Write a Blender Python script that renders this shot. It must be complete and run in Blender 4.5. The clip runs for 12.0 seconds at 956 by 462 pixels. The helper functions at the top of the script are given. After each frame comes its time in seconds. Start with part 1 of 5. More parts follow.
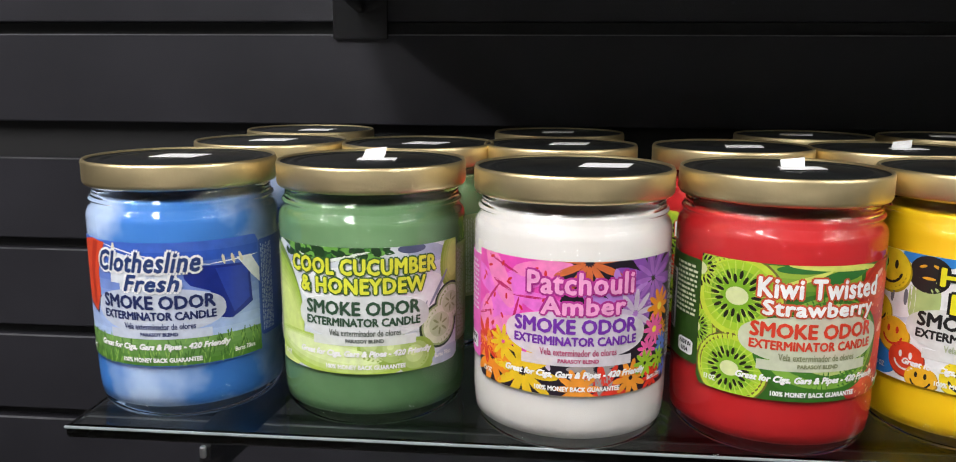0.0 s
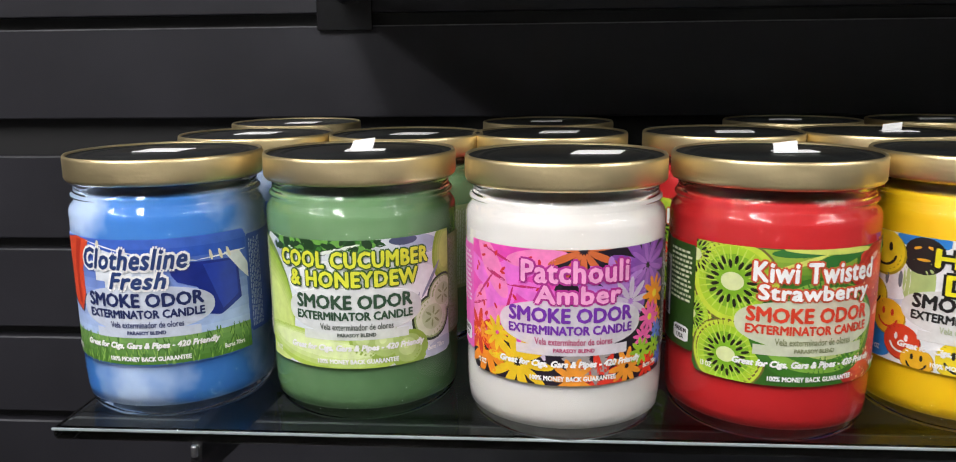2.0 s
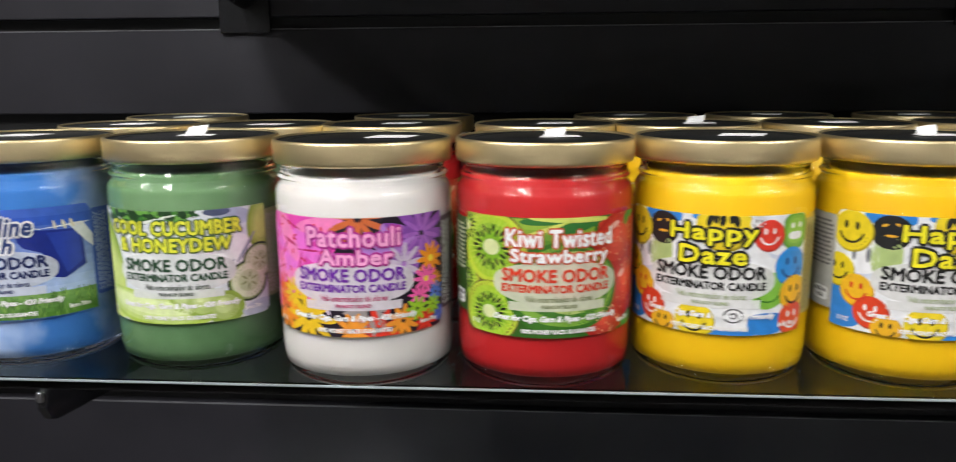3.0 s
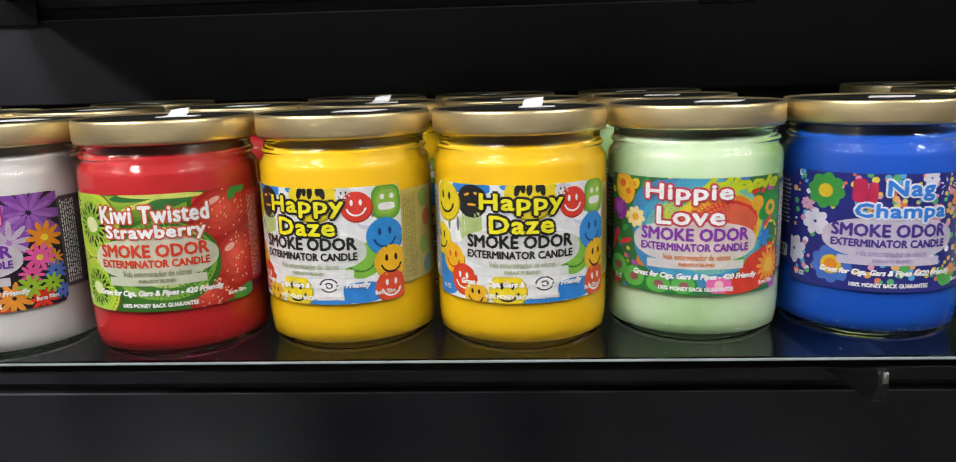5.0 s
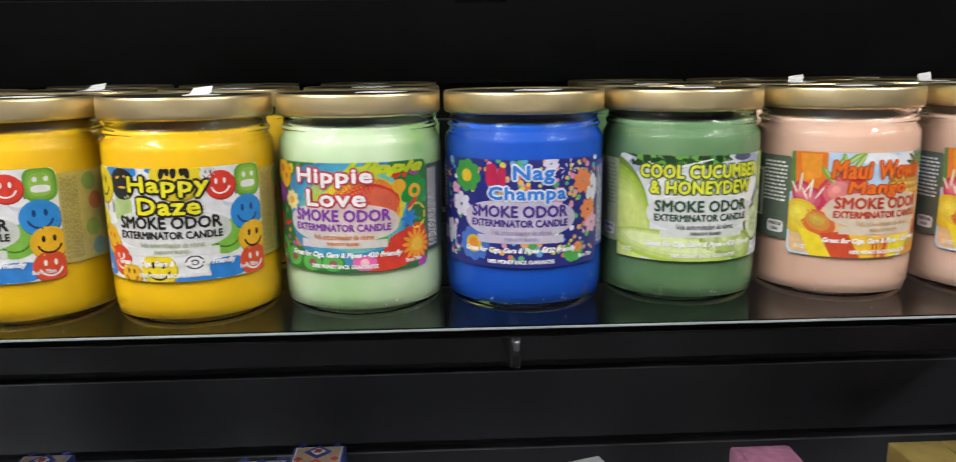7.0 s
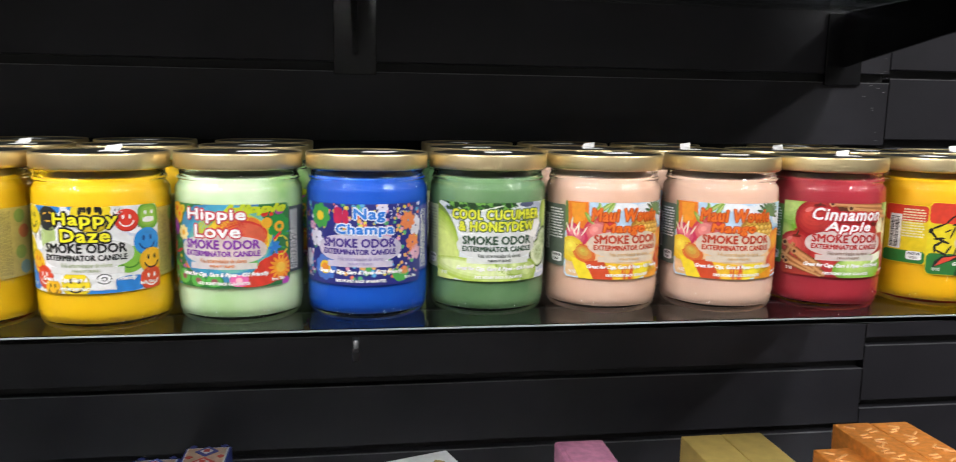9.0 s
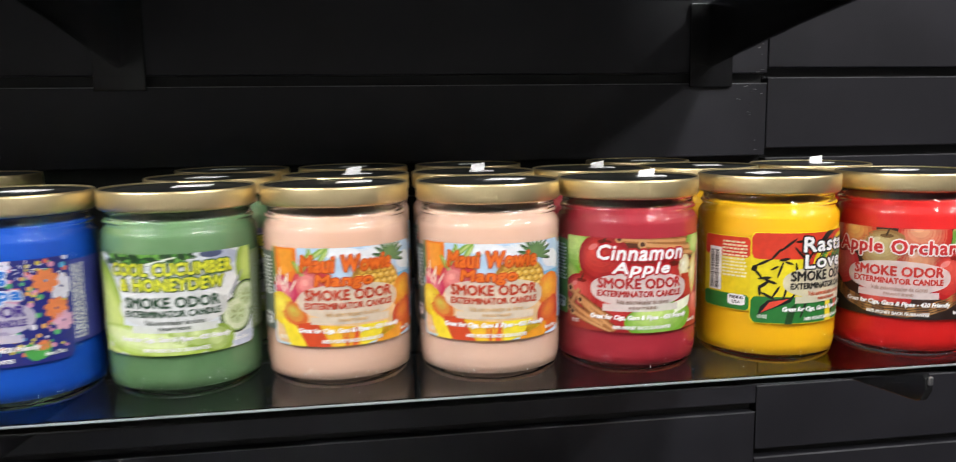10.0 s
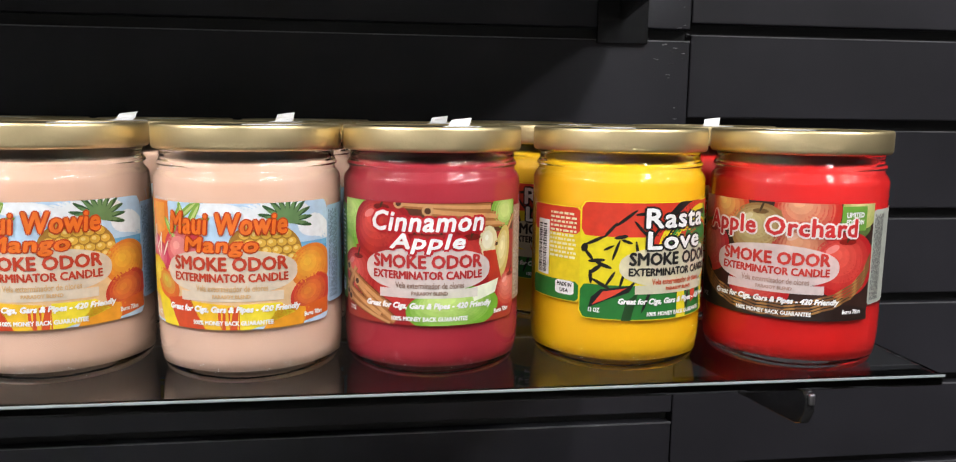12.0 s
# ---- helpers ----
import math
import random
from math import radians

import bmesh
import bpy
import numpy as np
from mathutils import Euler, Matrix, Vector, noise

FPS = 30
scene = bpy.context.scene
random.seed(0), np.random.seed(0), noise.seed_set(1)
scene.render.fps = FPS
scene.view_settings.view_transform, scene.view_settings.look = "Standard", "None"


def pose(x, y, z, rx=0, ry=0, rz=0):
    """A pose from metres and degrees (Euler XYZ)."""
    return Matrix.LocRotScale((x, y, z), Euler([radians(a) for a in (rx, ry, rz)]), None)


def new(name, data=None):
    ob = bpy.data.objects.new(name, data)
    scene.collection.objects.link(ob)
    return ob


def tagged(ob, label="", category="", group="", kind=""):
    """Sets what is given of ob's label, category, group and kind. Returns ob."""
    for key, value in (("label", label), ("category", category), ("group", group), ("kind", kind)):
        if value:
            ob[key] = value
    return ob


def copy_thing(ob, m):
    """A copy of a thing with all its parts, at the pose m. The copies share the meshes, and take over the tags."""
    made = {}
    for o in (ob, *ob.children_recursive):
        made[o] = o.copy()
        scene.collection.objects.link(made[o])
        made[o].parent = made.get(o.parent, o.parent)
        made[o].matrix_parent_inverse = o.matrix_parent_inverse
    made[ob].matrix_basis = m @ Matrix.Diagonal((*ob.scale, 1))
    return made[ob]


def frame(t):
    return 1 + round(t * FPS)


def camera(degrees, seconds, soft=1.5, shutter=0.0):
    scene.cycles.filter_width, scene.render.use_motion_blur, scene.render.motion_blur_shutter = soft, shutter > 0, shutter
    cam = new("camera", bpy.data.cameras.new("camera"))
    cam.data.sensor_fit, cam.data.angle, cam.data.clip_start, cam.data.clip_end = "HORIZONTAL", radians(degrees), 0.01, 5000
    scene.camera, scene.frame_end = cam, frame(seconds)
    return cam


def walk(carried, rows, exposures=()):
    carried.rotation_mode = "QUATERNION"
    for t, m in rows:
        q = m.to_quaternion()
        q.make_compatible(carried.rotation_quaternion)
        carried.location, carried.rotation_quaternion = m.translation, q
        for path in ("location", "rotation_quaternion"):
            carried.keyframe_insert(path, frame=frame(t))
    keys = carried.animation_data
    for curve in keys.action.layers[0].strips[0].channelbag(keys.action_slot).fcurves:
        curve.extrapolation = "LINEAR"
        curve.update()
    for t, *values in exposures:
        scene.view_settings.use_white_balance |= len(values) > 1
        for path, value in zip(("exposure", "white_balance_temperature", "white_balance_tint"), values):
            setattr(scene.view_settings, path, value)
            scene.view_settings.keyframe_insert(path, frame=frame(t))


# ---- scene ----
cam = camera(62.17, 12.0, soft=1.0, shutter=0.3)
PATH = [
    (0, 0.0002, -0.0042, 1.3986, 78.69, -0.32, 5.16),
    (0.5, -0.0003, 0.0100, 1.3954, 78.55, -0.32, 4.03),
    (1, -0.0014, 0.0181, 1.3948, 78.14, -0.05, 3.66),
    (1.5, -0.0057, 0.0176, 1.3958, 77.97, 0.28, 3.48),
    (2, -0.0020, -0.0003, 1.3966, 78.17, 0.58, 4.03),
    (2.5, 0.0262, -0.0288, 1.3913, 78.50, 0.53, 4.62),
    (3, 0.0939, -0.0428, 1.3901, 78.71, 0.41, 4.34),
    (3.5, 0.1709, -0.0372, 1.3867, 77.78, 0.64, 3.81),
    (3.7, 0.1935, -0.0313, 1.3844, 77.70, 1.05, 3.49),
    (5.5, 0.2884, -0.0500, 1.3800, 78.36, 1.93, 2.48),
    (6, 0.3183, -0.0528, 1.3784, 77.69, 1.34, 0.49),
    (6.5, 0.3548, -0.0617, 1.3756, 77.60, 0.98, -0.71),
    (7, 0.3937, -0.0698, 1.3754, 77.95, 0.60, -2.78),
    (7.2, 0.4055, -0.0781, 1.3735, 78.29, 0.15, -3.46),
    (8.8, 0.4222, -0.1943, 1.3905, 81.17, -0.72, -7.30),
    (9, 0.4316, -0.2059, 1.3909, 81.28, -0.91, -8.51),
    (9.5, 0.5008, -0.1917, 1.3902, 82.05, -0.35, -10.15),
    (10, 0.6208, -0.1077, 1.3951, 82.04, 0.77, -8.89),
    (10.5, 0.6864, -0.0603, 1.3815, 81.27, -1.98, -8.06),
    (11, 0.7411, -0.0406, 1.3829, 81.31, 0.04, -8.50),
    (11.5, 0.7550, -0.0319, 1.3788, 81.75, -0.64, -8.43),
    (12, 0.7534, -0.0278, 1.3680, 81.40, -0.71, -7.55),
]
walk(cam, [(t, pose(x, y, z, rx, ry, rz)) for t, x, y, z, rx, ry, rz in PATH],
     exposures=((0.0, -0.08), (2.5, -0.06), (5.5, -0.13), (7.2, -0.03), (9.0, 0.24), (12.0, 0.24)))

# ---- light ----
world = bpy.data.worlds.new("shop_ambient")
scene.world = world
world.use_nodes = True
world.node_tree.nodes["Background"].inputs[0].default_value = (0.9, 0.95, 1.0, 1)
world.node_tree.nodes["Background"].inputs[1].default_value = 0.02

SHELF = 1.2502      # top of the glass shelf
FRONT = 0.294       # its front edge
WALL = 0.6077       # face of the slatwall
LID_R = 0.04175
BODY_R = 0.0414


# ---- materials ----
def mat(name, colour, rough=0.5, metal=0.0, vary=0.0, scale=40.0, bump=0.0, bump_scale=300.0, spec=0.5, coat=0.0):
    m = bpy.data.materials.new(name)
    m.use_nodes = True
    nt = m.node_tree
    b = nt.nodes["Principled BSDF"]
    b.inputs["Base Color"].default_value = (*colour, 1)
    b.inputs["Roughness"].default_value = rough
    b.inputs["Metallic"].default_value = metal
    b.inputs["Specular IOR Level"].default_value = spec
    b.inputs["Coat Weight"].default_value = coat
    co = nt.nodes.new("ShaderNodeTexCoord")
    if vary:
        n = nt.nodes.new("ShaderNodeTexNoise")
        n.inputs["Scale"].default_value = scale
        n.inputs["Detail"].default_value = 5
        nt.links.new(co.outputs["Object"], n.inputs["Vector"])
        mix = nt.nodes.new("ShaderNodeMix")
        mix.data_type = "RGBA"
        mix.inputs["A"].default_value = (*[c * (1 - vary) for c in colour], 1)
        mix.inputs["B"].default_value = (*[min(1, c * (1 + vary)) for c in colour], 1)
        ramp = nt.nodes.new("ShaderNodeMapRange")
        ramp.inputs["From Min"].default_value = 0.3
        ramp.inputs["From Max"].default_value = 0.7
        nt.links.new(n.outputs["Fac"], ramp.inputs["Value"])
        nt.links.new(ramp.outputs["Result"], mix.inputs["Factor"])
        nt.links.new(mix.outputs["Result"], b.inputs["Base Color"])
    if bump:
        n2 = nt.nodes.new("ShaderNodeTexNoise")
        n2.inputs["Scale"].default_value = bump_scale
        n2.inputs["Detail"].default_value = 3
        bp = nt.nodes.new("ShaderNodeBump")
        bp.inputs["Strength"].default_value = bump
        bp.inputs["Distance"].default_value = 0.001
        nt.links.new(co.outputs["Object"], n2.inputs["Vector"])
        nt.links.new(n2.outputs["Fac"], bp.inputs["Height"])
        nt.links.new(bp.outputs["Normal"], b.inputs["Normal"])
    return m


def glass_mat(name, colour, rough=0.0, waves=0.0):
    m = mat(name, colour, rough, bump=waves, bump_scale=55.0)
    b = m.node_tree.nodes["Principled BSDF"]
    b.inputs["Transmission Weight"].default_value = 1.0
    b.inputs["IOR"].default_value = 1.46
    return m


INKS = {}


def ink(r, g, b, cover=1.0):
    key = (r, g, b, cover)
    if key not in INKS:
        INKS[key] = mat("label_ink", key[:3], 0.36, vary=0.10, scale=220, spec=0.45)
        INKS[key].node_tree.nodes["Principled BSDF"].inputs["Alpha"].default_value = cover
    return INKS[key]


def glow(name, colour, strength):
    m = bpy.data.materials.new(name)
    m.use_nodes = True
    b = m.node_tree.nodes["Principled BSDF"]
    b.inputs["Emission Color"].default_value = (*colour, 1)
    b.inputs["Emission Strength"].default_value = strength
    return m


SLAT = mat("black_laminate", (0.0215, 0.021, 0.026), 0.48, vary=0.2, scale=9, bump=0.12, bump_scale=900, spec=0.22)
# pale tone: painted shine on the slat tops, and the chipped laminate
EDGE = mat("edge_shine_and_chips", (0.11, 0.11, 0.12), 0.4, vary=0.35, scale=25)
# whitish tone that paints the lamps' reflection along a shelf's front edge
RIM = mat("glass_edge_shine", (0.30, 0.34, 0.36), 0.2, vary=0.15, scale=40, spec=0.8)
SLOT = mat("groove_black", (0.006, 0.006, 0.007), 0.7)
GLASS = glass_mat("jar_glass", (0.99, 0.996, 0.993), waves=0.35)
SHEET = glass_mat("shelf_glass", (0.84, 0.92, 0.90))
GOLD = mat("brushed_gold", (0.80, 0.66, 0.38), 0.42, 1.0, vary=0.05, scale=60, bump=0.05, bump_scale=700)
BLACK_LID = mat("lid_black", (0.012, 0.013, 0.013), 0.32, vary=0.2, scale=80, bump=0.1, bump_scale=500)
PAPER = mat("sticker_white", (0.82, 0.82, 0.82), 0.55, vary=0.03)
STEEL = mat("bracket_black", (0.007, 0.007, 0.008), 0.2, bump=0.1, bump_scale=800)
# bright metal for the added glint on the black bracket tips
TIP_GLINT = mat("bracket_glint_steel", (0.42, 0.42, 0.44), 0.3, 1.0, vary=0.1, scale=200)
FLOOR_M = mat("floor_vinyl", (0.042, 0.040, 0.038), 0.4, vary=0.15, scale=6)
PLASTER = mat("shop_wall_paint", (0.12, 0.115, 0.11), 0.7, vary=0.05, scale=3)
CEIL_M = mat("ceiling_tile", (0.75, 0.75, 0.74), 0.8, vary=0.04, scale=30)


# ---- mesh helpers ----
def mesh_of(bm, name, material, smooth=False):
    me = bpy.data.meshes.new(name)
    bm.to_mesh(me)
    bm.free()
    me.materials.append(material)
    if smooth:
        me.polygons.foreach_set("use_smooth", [True] * len(me.polygons))
    return me


def part(name, bm, material, parent, label="", smooth=False):
    me = bm if isinstance(bm, bpy.types.Mesh) else mesh_of(bm, name, material, smooth)
    ob = new(name, me)
    ob.parent = parent
    if label:
        tagged(ob, label)
    return ob


def block(x0, x1, y0, y1, z0, z1, bevel=0.0, bm=None):
    bm = bm or bmesh.new()
    made = bmesh.ops.create_cube(bm, size=1.0, matrix=Matrix.LocRotScale(((x0 + x1) / 2, (y0 + y1) / 2, (z0 + z1) / 2), None, (x1 - x0, y1 - y0, z1 - z0)))
    if bevel:
        es = list({e for v in made["verts"] for e in v.link_edges})
        bmesh.ops.bevel(bm, geom=es, offset=bevel, segments=2, affect="EDGES", profile=0.5)
    return bm


def lathe(profile, n=64, caps=True):
    """Spin (radius, height) pairs round the z axis."""
    verts, faces = [], []
    for r, z in profile:
        for k in range(n):
            a = 2 * math.pi * k / n
            verts.append((r * math.cos(a), r * math.sin(a), z))
    for i in range(len(profile) - 1):
        for k in range(n):
            k2 = (k + 1) % n
            faces.append((i * n + k, i * n + k2, (i + 1) * n + k2, (i + 1) * n + k))
    bm = bmesh.new()
    vs = [bm.verts.new(v) for v in verts]
    for f in faces:
        bm.faces.new([vs[i] for i in f])
    if caps and profile[0][0] > 1e-6:
        bm.faces.new([vs[k] for k in range(n)][::-1])
    if caps and profile[-1][0] > 1e-6:
        m = (len(profile) - 1) * n
        bm.faces.new([vs[m + k] for k in range(n)])
    return bm


# ---- label drawing: (u, v) is arc length from the middle and height over the base ----
def wrap(bm, lift, radius=BODY_R):
    for w in bm.verts:
        u, v = w.co.x, w.co.y
        r = radius + 0.00022 + 1.5 * lift + w.co.z
        a = 1.05 * u / radius
        w.co = (r * math.sin(a), -r * math.cos(a), v + 0.0013)


def panel(u0, u1, v0, v1, corner=0.0, nu=0):
    """A sheet with rounded corners, cut into narrow strips so that it bends."""
    nu = nu or max(2, int((u1 - u0) / 0.0015))
    bm = bmesh.new()
    prev = None
    for i in range(nu + 1):
        u = u0 + (u1 - u0) * i / nu
        d = min(u - u0, u1 - u)
        cut = corner - math.sqrt(max(0.0, corner ** 2 - (corner - d) ** 2)) if d < corner else 0.0
        pair = [bm.verts.new((u, v0 + cut, 0)), bm.verts.new((u, v1 - cut, 0))]
        if prev:
            bm.faces.new((prev[0], pair[0], pair[1], prev[1]))
        prev = pair
    return bm


def blob(bm, u, v, ru, rv, turn=0.0, power=1.0, n=28, rings=4, box=None, wob=0.0, seed=0):
    """An ellipse or leaf made of rings; power > 1 pinches its ends."""
    ct, st = math.cos(math.radians(turn)), math.sin(math.radians(turn))

    def put(x, y):
        a, b = u + x * ct - y * st, v + x * st + y * ct
        if box:
            a, b = min(max(a, box[0]), box[1]), min(max(b, box[2]), box[3])
        return bm.verts.new((a, b, 0))
    mid = put(0, 0)
    prev = None
    for k in range(1, rings + 1):
        ring = []
        for i in range(n):
            a = 2 * math.pi * i / n
            w = 1 + wob * math.sin(3 * a + seed) + wob * 0.6 * math.sin(5 * a + 2 * seed)
            ring.append(put(ru * math.cos(a) * k / rings * w, rv * math.copysign(abs(math.sin(a)) ** power, math.sin(a)) * k / rings * w))
        for i in range(n):
            j = (i + 1) % n
            bm.faces.new((prev[i], ring[i], ring[j], prev[j]) if prev else (mid, ring[i], ring[j]))
        prev = ring
    return bm


def flower(bm, u, v, r, petals=8, slim=0.3, box=None, start=0.0):
    for k in range(petals):
        a = 360 * k / petals + start
        blob(bm, u + 0.55 * r * math.cos(math.radians(a)), v + 0.55 * r * math.sin(math.radians(a)), r * 0.45, r * slim, a, 1.0, 12, 2, box)
    return bm


TEXT_CACHE = {}


def letters(body, u, v, width, height, bold=0.0, shear=0.0, spacing=1.0):
    """Flat lettering centred on (u, v), fitted to a width and a height; bold thickens its strokes by that many metres."""
    key = (body, shear, spacing)
    if key not in TEXT_CACHE:
        cu = bpy.data.curves.new("lettering", "FONT")
        cu.body, cu.size, cu.shear, cu.resolution_u, cu.space_character = body, 1.0, shear, 2, spacing
        ob = bpy.data.objects.new("lettering", cu)
        scene.collection.objects.link(ob)
        me = bpy.data.meshes.new_from_object(ob.evaluated_get(bpy.context.evaluated_depsgraph_get()))
        bpy.data.objects.remove(ob)
        bpy.data.curves.remove(cu)
        co = np.empty(len(me.vertices) * 3)
        me.vertices.foreach_get("co", co)
        TEXT_CACHE[key] = (co.reshape(-1, 3), [tuple(p.vertices) for p in me.polygons])
        bpy.data.meshes.remove(me)
    co, polys = TEXT_CACHE[key]
    lo, hi = co.min(0), co.max(0)
    copies = [(0.0, 0.0)]
    if bold:
        n = 8 if bold > 0.0004 else 4
        copies = [(bold * math.cos(2 * math.pi * k / n + 0.4), bold * math.sin(2 * math.pi * k / n + 0.4)) for k in range(n)]
    verts, faces = [], []
    w, h = width - 2 * bold, height - 2 * bold
    for k, (du, dv) in enumerate(copies):
        m = len(verts)
        for x, y, _ in co:
            a = ((x - lo[0]) / (hi[0] - lo[0]) - 0.5)
            b = ((y - lo[1]) / (hi[1] - lo[1]) - 0.5)
            verts.append((u + a * w + du, v + b * h + dv, 0.000006 * k))
        faces += [tuple(m + i for i in p) for p in polys if len(set(p)) == len(p)]
    me = bpy.data.meshes.new("lettering")
    me.from_pydata(verts, [], faces)
    bm = bmesh.new()
    bm.from_mesh(me)
    bpy.data.meshes.remove(me)
    return bm


def on_label(name, bm, material, label_ob, lift, note=""):
    wrap(bm, lift)
    return part(name, bm, material, label_ob, note)


# ---- the jar ----
JAR_H = 1.3612 - SHELF
UP = 0.0013          # the jar's upper parts stand this much higher over a thicker foot


def raised(rows):
    return [(r, z + (UP if z > 0.016 else 0.0)) for r, z in rows]


GLASS_OUT = raised([(0.030, 0.0014), (0.0345, 0.0), (0.0372, 0.0006), (0.0391, 0.0024), (0.0403, 0.0055), (0.0410, 0.0105), (BODY_R, 0.0165),
                    (BODY_R, 0.0850), (0.0411, 0.0870), (0.0402, 0.0886), (0.0392, 0.0897), (0.0388, 0.0906), (0.0390, 0.0914), (0.0398, 0.0921), (0.0400, 0.0928),
                    (0.0396, 0.0936), (0.0388, 0.0944), (0.0385, 0.0955), (0.0385, 0.1030)])
GLASS_IN = raised([(0.0369, 0.1030), (0.0369, 0.0958), (0.0371, 0.0908), (0.0378, 0.0888), (0.0390, 0.0868), (0.0396, 0.0845), (0.0397, 0.0230), (0.0394, 0.0160)]) + [
    (0.0387, 0.0108), (0.0372, 0.0076), (0.0340, 0.0058), (0.0285, 0.0052), (0.0, 0.0060)]
WAX = [(r + 0.00012 if r else 0.0, z - (0.00012 if z < 0.02 else 0.0)) for r, z in GLASS_IN[:2:-1]] + raised([(0.0371, 0.0925), (0.0364, 0.0930), (0.0348, 0.0925), (0.0, 0.0921)])
LID_TOP = 0.0995 + UP
LID_SKIRT = [(0.0402, LID_TOP - 0.0000), (0.0410, LID_TOP - 0.0006), (0.0416, LID_TOP + 0.0004), (LID_R, LID_TOP + 0.0012), (LID_R, JAR_H - 0.0016),
             (0.04155, JAR_H - 0.0006), (0.0411, JAR_H), (0.0405, JAR_H - 0.0002), (0.0400, JAR_H - 0.0008)]
LID_DISC = [(0.0401, JAR_H - 0.0010), (0.0390, JAR_H - 0.0014), (0.0384, JAR_H - 0.0016), (0.0362, JAR_H - 0.0016), (0.0356, JAR_H - 0.0009), (0.0338, JAR_H - 0.0009),
            (0.0332, JAR_H - 0.0014), (0.0318, JAR_H - 0.0014), (0.0312, JAR_H - 0.0010), (0.0, JAR_H - 0.0010)]


def glass_mesh():
    bm = lathe(GLASS_OUT + GLASS_IN, 72)
    bmesh.ops.recalc_face_normals(bm, faces=bm.faces)
    return mesh_of(bm, "glass", GLASS, True)


GLASS_ME = glass_mesh()
SKIRT_ME = mesh_of(lathe(LID_SKIRT, 72, False), "lid", GOLD, True)
DISC_ME = mesh_of(lathe(LID_DISC, 72, False), "lid_top", BLACK_LID, True)


def wax_mat(colour, second, mottled):
    m = mat("wax", colour, 0.5, spec=0.2)
    nt = m.node_tree
    b = nt.nodes["Principled BSDF"]
    b.inputs["Subsurface Weight"].default_value = 0.08
    b.inputs["Subsurface Radius"].default_value = (0.004, 0.003, 0.002)
    co = nt.nodes.new("ShaderNodeTexCoord")
    info = nt.nodes.new("ShaderNodeObjectInfo")
    add = nt.nodes.new("ShaderNodeVectorMath")
    add.operation = "ADD"
    nt.links.new(co.outputs["Object"], add.inputs[0])
    nt.links.new(info.outputs["Random"], add.inputs[1])
    n = nt.nodes.new("ShaderNodeTexNoise")
    n.inputs["Scale"].default_value = 20
    n.inputs["Detail"].default_value = 4
    n.inputs["Roughness"].default_value = 0.55
    nt.links.new(add.outputs["Vector"], n.inputs["Vector"])
    rg = nt.nodes.new("ShaderNodeMapRange")
    rg.inputs["From Min"].default_value = 0.5 - mottled
    rg.inputs["From Max"].default_value = 0.5 + mottled
    nt.links.new(n.outputs["Fac"], rg.inputs["Value"])
    mix = nt.nodes.new("ShaderNodeMix")
    mix.data_type = "RGBA"
    mix.inputs["A"].default_value = (*colour, 1)
    mix.inputs["B"].default_value = (*second, 1)
    nt.links.new(rg.outputs["Result"], mix.inputs["Factor"])
    nt.links.new(mix.outputs["Result"], b.inputs["Base Color"])
    return m


def sticker(jar, u, v, turn, curl):
    """A small paper price tag on the lid; curl lifts its far edge."""
    bm = bmesh.new()
    prev = None
    z0 = JAR_H - 0.0006
    half, deep = (0.0048, 0.0078) if curl else (0.0100, 0.0070)
    for i in range(11):
        s = i / 10
        y = -deep + 2 * deep * s
        z = z0
        if curl and s > 0.45:
            q = (s - 0.45) / 0.55
            z += abs(curl) * q ** 1.5
            y = -deep + 2 * deep * (0.45 + 0.30 * q)
        skew = 0.25 * (y + deep) + (curl * 0.5 * max(0, s - 0.45))
        pair = [bm.verts.new((-half + skew, y, z)), bm.verts.new((half + skew, y, z + (0.0012 if curl and s > 0.8 else 0)))]
        if prev:
            bm.faces.new((prev[0], pair[0], pair[1], prev[1]))
        prev = pair
    top = bmesh.ops.extrude_face_region(bm, geom=bm.faces[:])
    bmesh.ops.translate(bm, verts=[g for g in top["geom"] if isinstance(g, bmesh.types.BMVert)], vec=(0, 0, 0.00025))
    bmesh.ops.transform(bm, matrix=pose(u, v, 0, 0, 0, turn), verts=bm.verts)
    part("price_sticker", bm, PAPER, jar, "blank white paper price tag")
    if curl:
        part("price_sticker", mesh_of(block(u - 0.004, u + 0.013, v - 0.0075, v + 0.001, z0, z0 + 0.0003), "price_sticker", PAPER), PAPER, jar)


def jar_body(x, y, turn, wax, label, group):
    jar = new("candle_jar")
    jar.matrix_basis = pose(x, y, SHELF, 0, 0, turn)
    tagged(jar, label, "candle", group)
    g = part("glass", GLASS_ME, GLASS, jar, "clear glass jar body")
    g.visible_shadow = False
    w = mesh_of(lathe(WAX, 64), "wax", wax, True)
    part("wax", w, wax, jar)
    lid = part("lid", SKIRT_ME, GOLD, jar, "brushed gold metal lid")
    part("lid_top", DISC_ME, BLACK_LID, lid, "black embossed lid top")
    return jar


MU, V0, V1 = 0.0445, 0.0240, 0.0776      # half width, foot and head of a label's main panel
BOX = (-MU, MU, V0, V1)
WHITE, BLACK = (0.85, 0.85, 0.85), (0.012, 0.012, 0.012)


